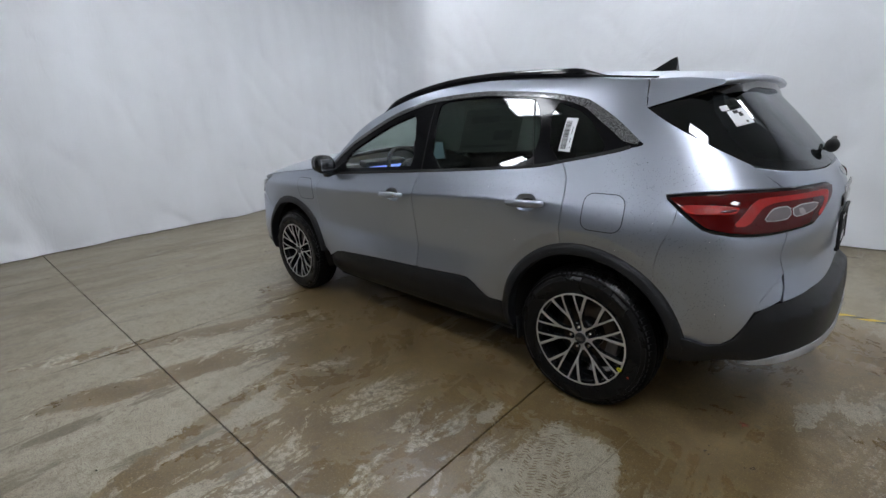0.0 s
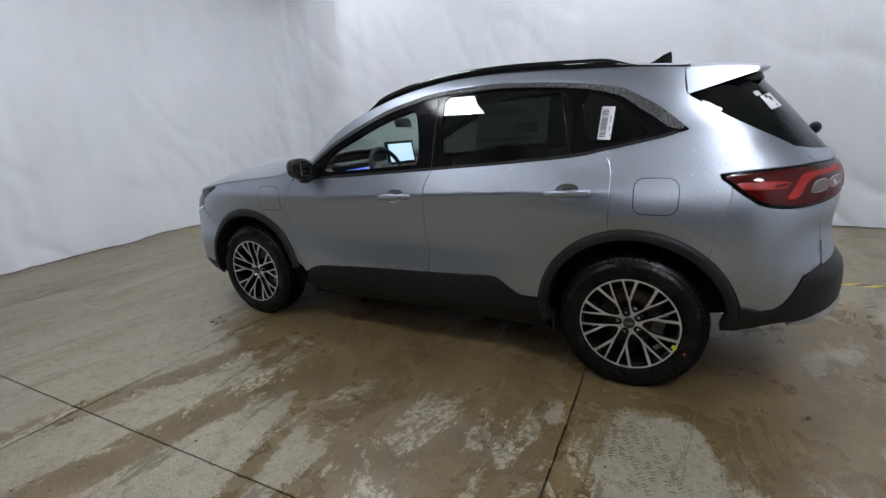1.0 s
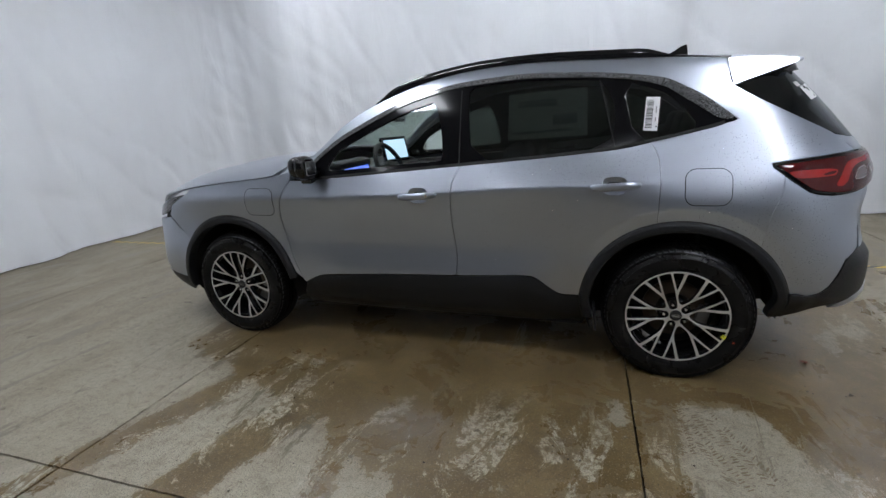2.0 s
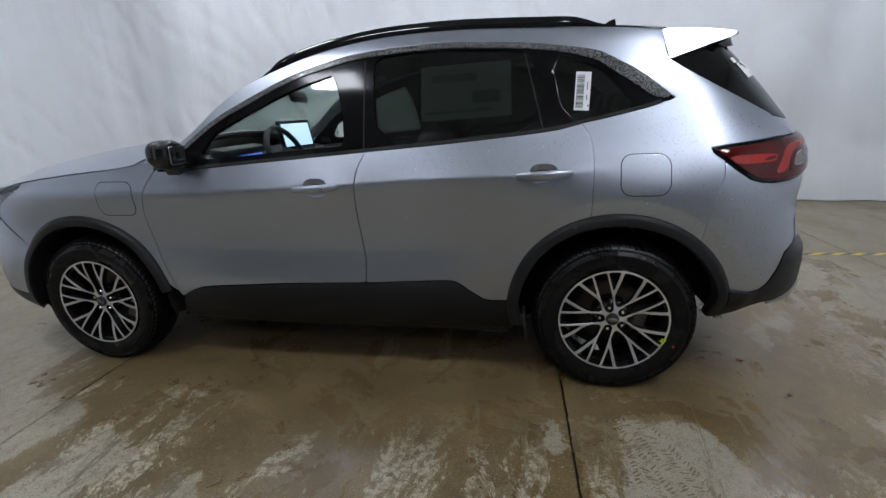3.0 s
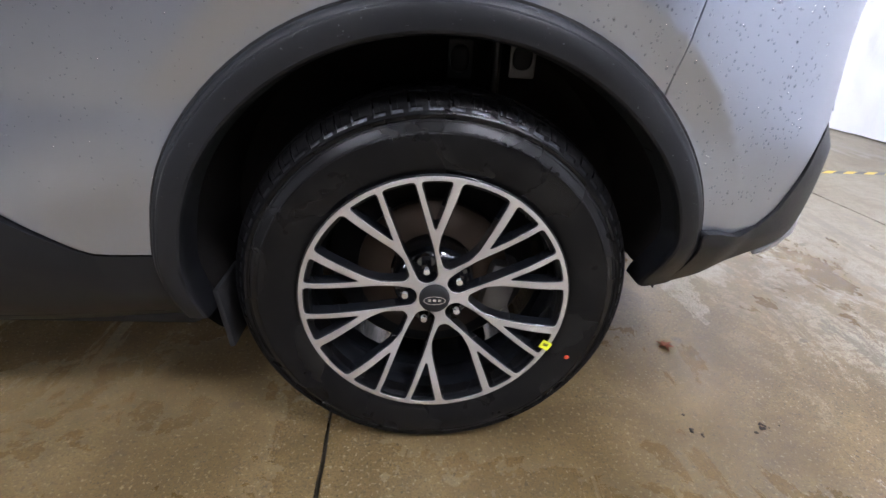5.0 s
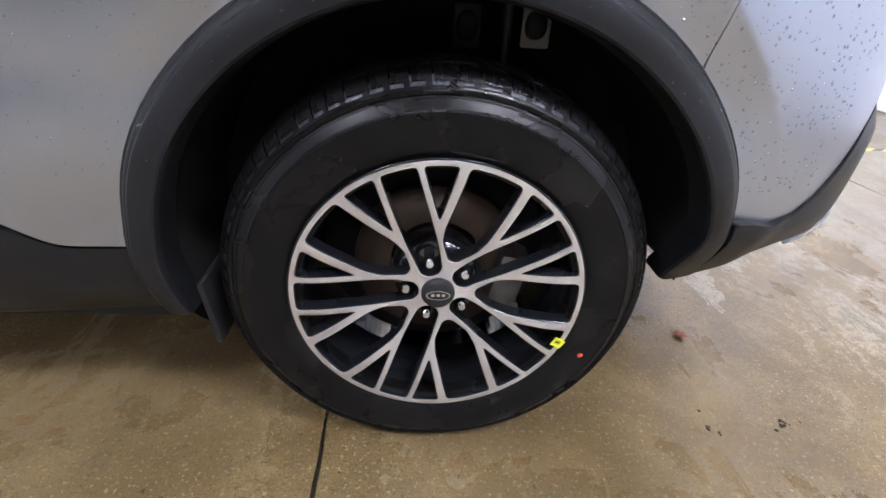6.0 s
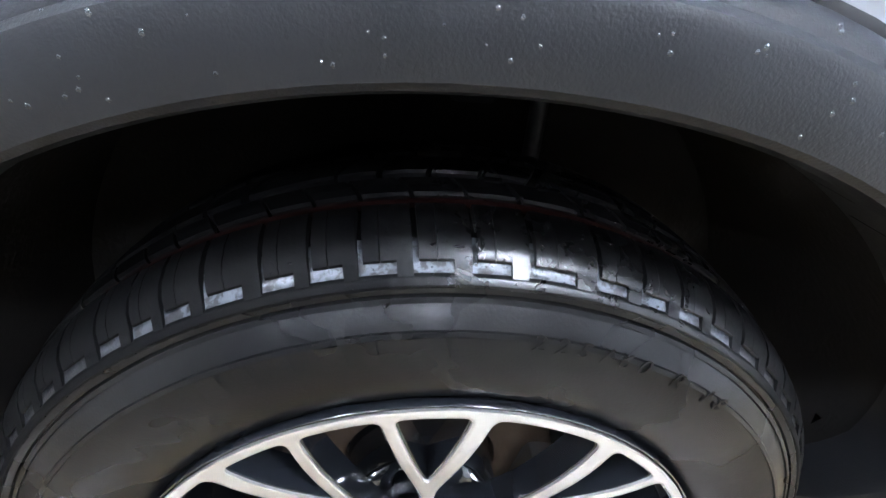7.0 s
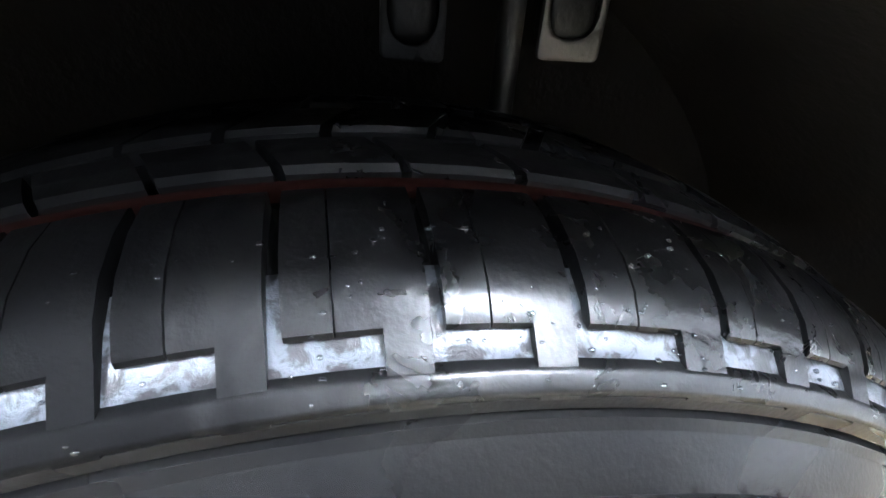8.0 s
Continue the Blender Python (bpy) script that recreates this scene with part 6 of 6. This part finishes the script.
def crumb_patch(name, cx, cy, spread, count, seed, label):
    rng = random.Random(seed)
    bm = bmesh.new()
    for _ in range(count):
        x, y, r = cx + rng.gauss(0, spread), cy + rng.gauss(0, spread), rng.uniform(.0012, .0048)
        bmesh.ops.create_icosphere(bm, subdivisions=1, radius=r, matrix=pose(x, y, r * .3, 0, 0, rng.uniform(0, 360)) @ Matrix.Diagonal((rng.uniform(.7, 1.6), 1, .5, 1)))
    tagged(part(name, bm, GRIT, smooth=True), label, "dirt", kind="stuff")


crumb_patch("dirt_crumbs", .782, -.812, .022, 9, 5, "dark dirt crumbs on the concrete")
crumb_patch("dirt_crumbs", .614, -.816, .018, 7, 6, "dark dirt crumbs on the concrete")
crumb_patch("dirt_crumbs", .3, -1.6, .5, 26, 8, "scattered dark grit on the concrete")
crumb_patch("dirt_crumbs", -1.2, -1.7, .7, 40, 9, "scattered dark grit on the concrete")


# ---- rain beads on the flare and the panels round the rear wheel ----
def beads(name, count, seed, pick, size, label):
    rng = random.Random(seed)
    v, f = [], []
    ring, n = [(1.0, 0.0), (.8, .45), (.4, .75)], 8
    for _ in range(count):
        u, z, lift = pick(rng)
        p = left(u, z)
        e = 1e-3
        nn = (left(u + e, z) - left(u - e, z)).cross(left(u, z + e) - left(u, z - e)).normalized()
        t = nn.cross(Vector((0, 0, 1))).normalized()
        w = t.cross(nn)
        r = size * rng.uniform(.45, 1.3)
        tall = rng.uniform(.9, 1.5)
        o = p + nn * lift
        base = len(v)
        for k, h in ring:
            for i in range(n):
                a = 2 * math.pi * i / n
                v.append(o + t * (r * k * math.cos(a)) + w * (r * k * tall * math.sin(a)) + nn * (r * h * .8))
        v.append(o + nn * (r * .75))
        for q in range(2):
            for i in range(n):
                l = (i + 1) % n
                f.append((base + q * n + i, base + q * n + l, base + q * n + n + l, base + q * n + n + i))
        for i in range(n):
            f.append((base + 2 * n + i, base + 2 * n + (i + 1) % n, base + 3 * n))
    ob = mesh_part(name, v, f, WATER, None, "", None)
    ob.visible_shadow = False
    return tagged(ob, label, "water drops", kind="stuff")


def on_flare(rng):
    a, r = radians(rng.uniform(20, 160)), rng.uniform(.452, .487)
    x, z = r * math.cos(a), AXLE_Z + r * math.sin(a)
    return along(x, z), z, .0205


def on_quarter(rng):
    while True:
        x, z = rng.uniform(.05, .60), rng.uniform(.55, 1.25)
        if math.hypot(x, z - AXLE_Z) > .505 and not (.33 < x and .96 < z < 1.14) and x < .60 - max(0, z - 1.0) * .3:
            return along(x, z), z, .0006


def on_door(rng):
    x = rng.uniform(-.95, -.16)
    return x, rng.uniform(1.03, belt_at(x) - .02), .0006


beads("rain_drops", 160, 21, on_flare, .0009, "tiny rain drops clinging to the black flare")
beads("rain_drops", 1300, 22, on_quarter, .0017, "tiny rain drops clinging to the silver panel")
def on_low_door(rng):
    while True:
        x, z = rng.uniform(-1.0, -.16), rng.uniform(.55, 1.0)
        if math.hypot(x, z - AXLE_Z) > .505:
            return x, z, .0006


beads("rain_drops", 800, 24, on_low_door, .0011, "tiny rain drops clinging to the silver door")
beads("rain_drops", 750, 23, on_door, .0015, "tiny rain drops clinging to the silver door")


def tread_beads(count, seed):
    """Water beads standing on the shoulder blocks of the rear tyre."""
    rng = random.Random(seed)
    bm = bmesh.new()
    line = [(.3652, -.8420), (.3618, -.8522), (.3575, -.8600), (.3528, -.8652), (.3470, -.8712), (.3410, -.8764)]
    for _ in range(count):
        a, s = radians(rng.gauss(84, 9)), rng.uniform(0, 4.99)
        k = int(s)
        r = line[k][0] + (line[k + 1][0] - line[k][0]) * (s - k)
        y = line[k][1] + (line[k + 1][1] - line[k][1]) * (s - k)
        size = rng.uniform(.0004, .0009)
        bmesh.ops.create_icosphere(bm, subdivisions=2, radius=size,
                                   matrix=pose(0, INSET, AXLE_Z) @ Matrix.Translation(worn((r * math.cos(a), y, r * math.sin(a)))) @ Matrix.Diagonal((rng.uniform(.8, 1.4), 1, .8, 1)))
    ob = part("rain_drops", bm, WATER, smooth=True)
    ob.visible_shadow = False
    tagged(ob, "small water drops standing on the wet tyre tread", "water drops", kind="stuff")


tread_beads(90, 41)


# ---- dried tyre prints on the floor ----
DRY_MUD = make_plain("damp_brown_mud", (0.13, 0.092, 0.048), 0.4)


def tyre_print(cx, cy, length, turn, seed):
    """Broken bars of pale mud, left by a tread."""
    rng = random.Random(seed)
    bm = bmesh.new()
    for i in range(int(length / .017)):
        for col, (dy, lean) in enumerate(((-.085, 35), (-.045, -20), (0.0, 4), (.045, 20), (.085, -35))):
            if rng.random() < .25 + .3 * abs(i * .017 / length - .5):
                continue
            q = pose(cx, cy, 0, 0, 0, turn) @ pose(i * .017 - length / 2 + rng.uniform(-.004, .004), dy + rng.uniform(-.006, .006), .0007, 0, 0, lean + 90 + rng.uniform(-8, 8))
            w, h = rng.uniform(.008, .018), rng.uniform(.0018, .0040)
            ring = [q @ Vector((w * sx * rng.uniform(.8, 1.1), h * sy * rng.uniform(.7, 1.2), 0)) for sx, sy in ((-1, -1), (0, -1.2), (1, -1), (1, 1), (0, .9), (-1, 1))]
            bm.faces.new([bm.verts.new(p) for p in ring])
    tagged(part("tyre_print", bm, DRY_MUD), "brown muddy tyre print on the pale concrete", "tyre mark", "tyre marks", kind="stuff")


tyre_print(.12, -1.33, .52, 111, 31)
tyre_print(-.075, -1.27, .40, 92, 32)
tyre_print(-2.42, -1.78, .80, 70, 33)
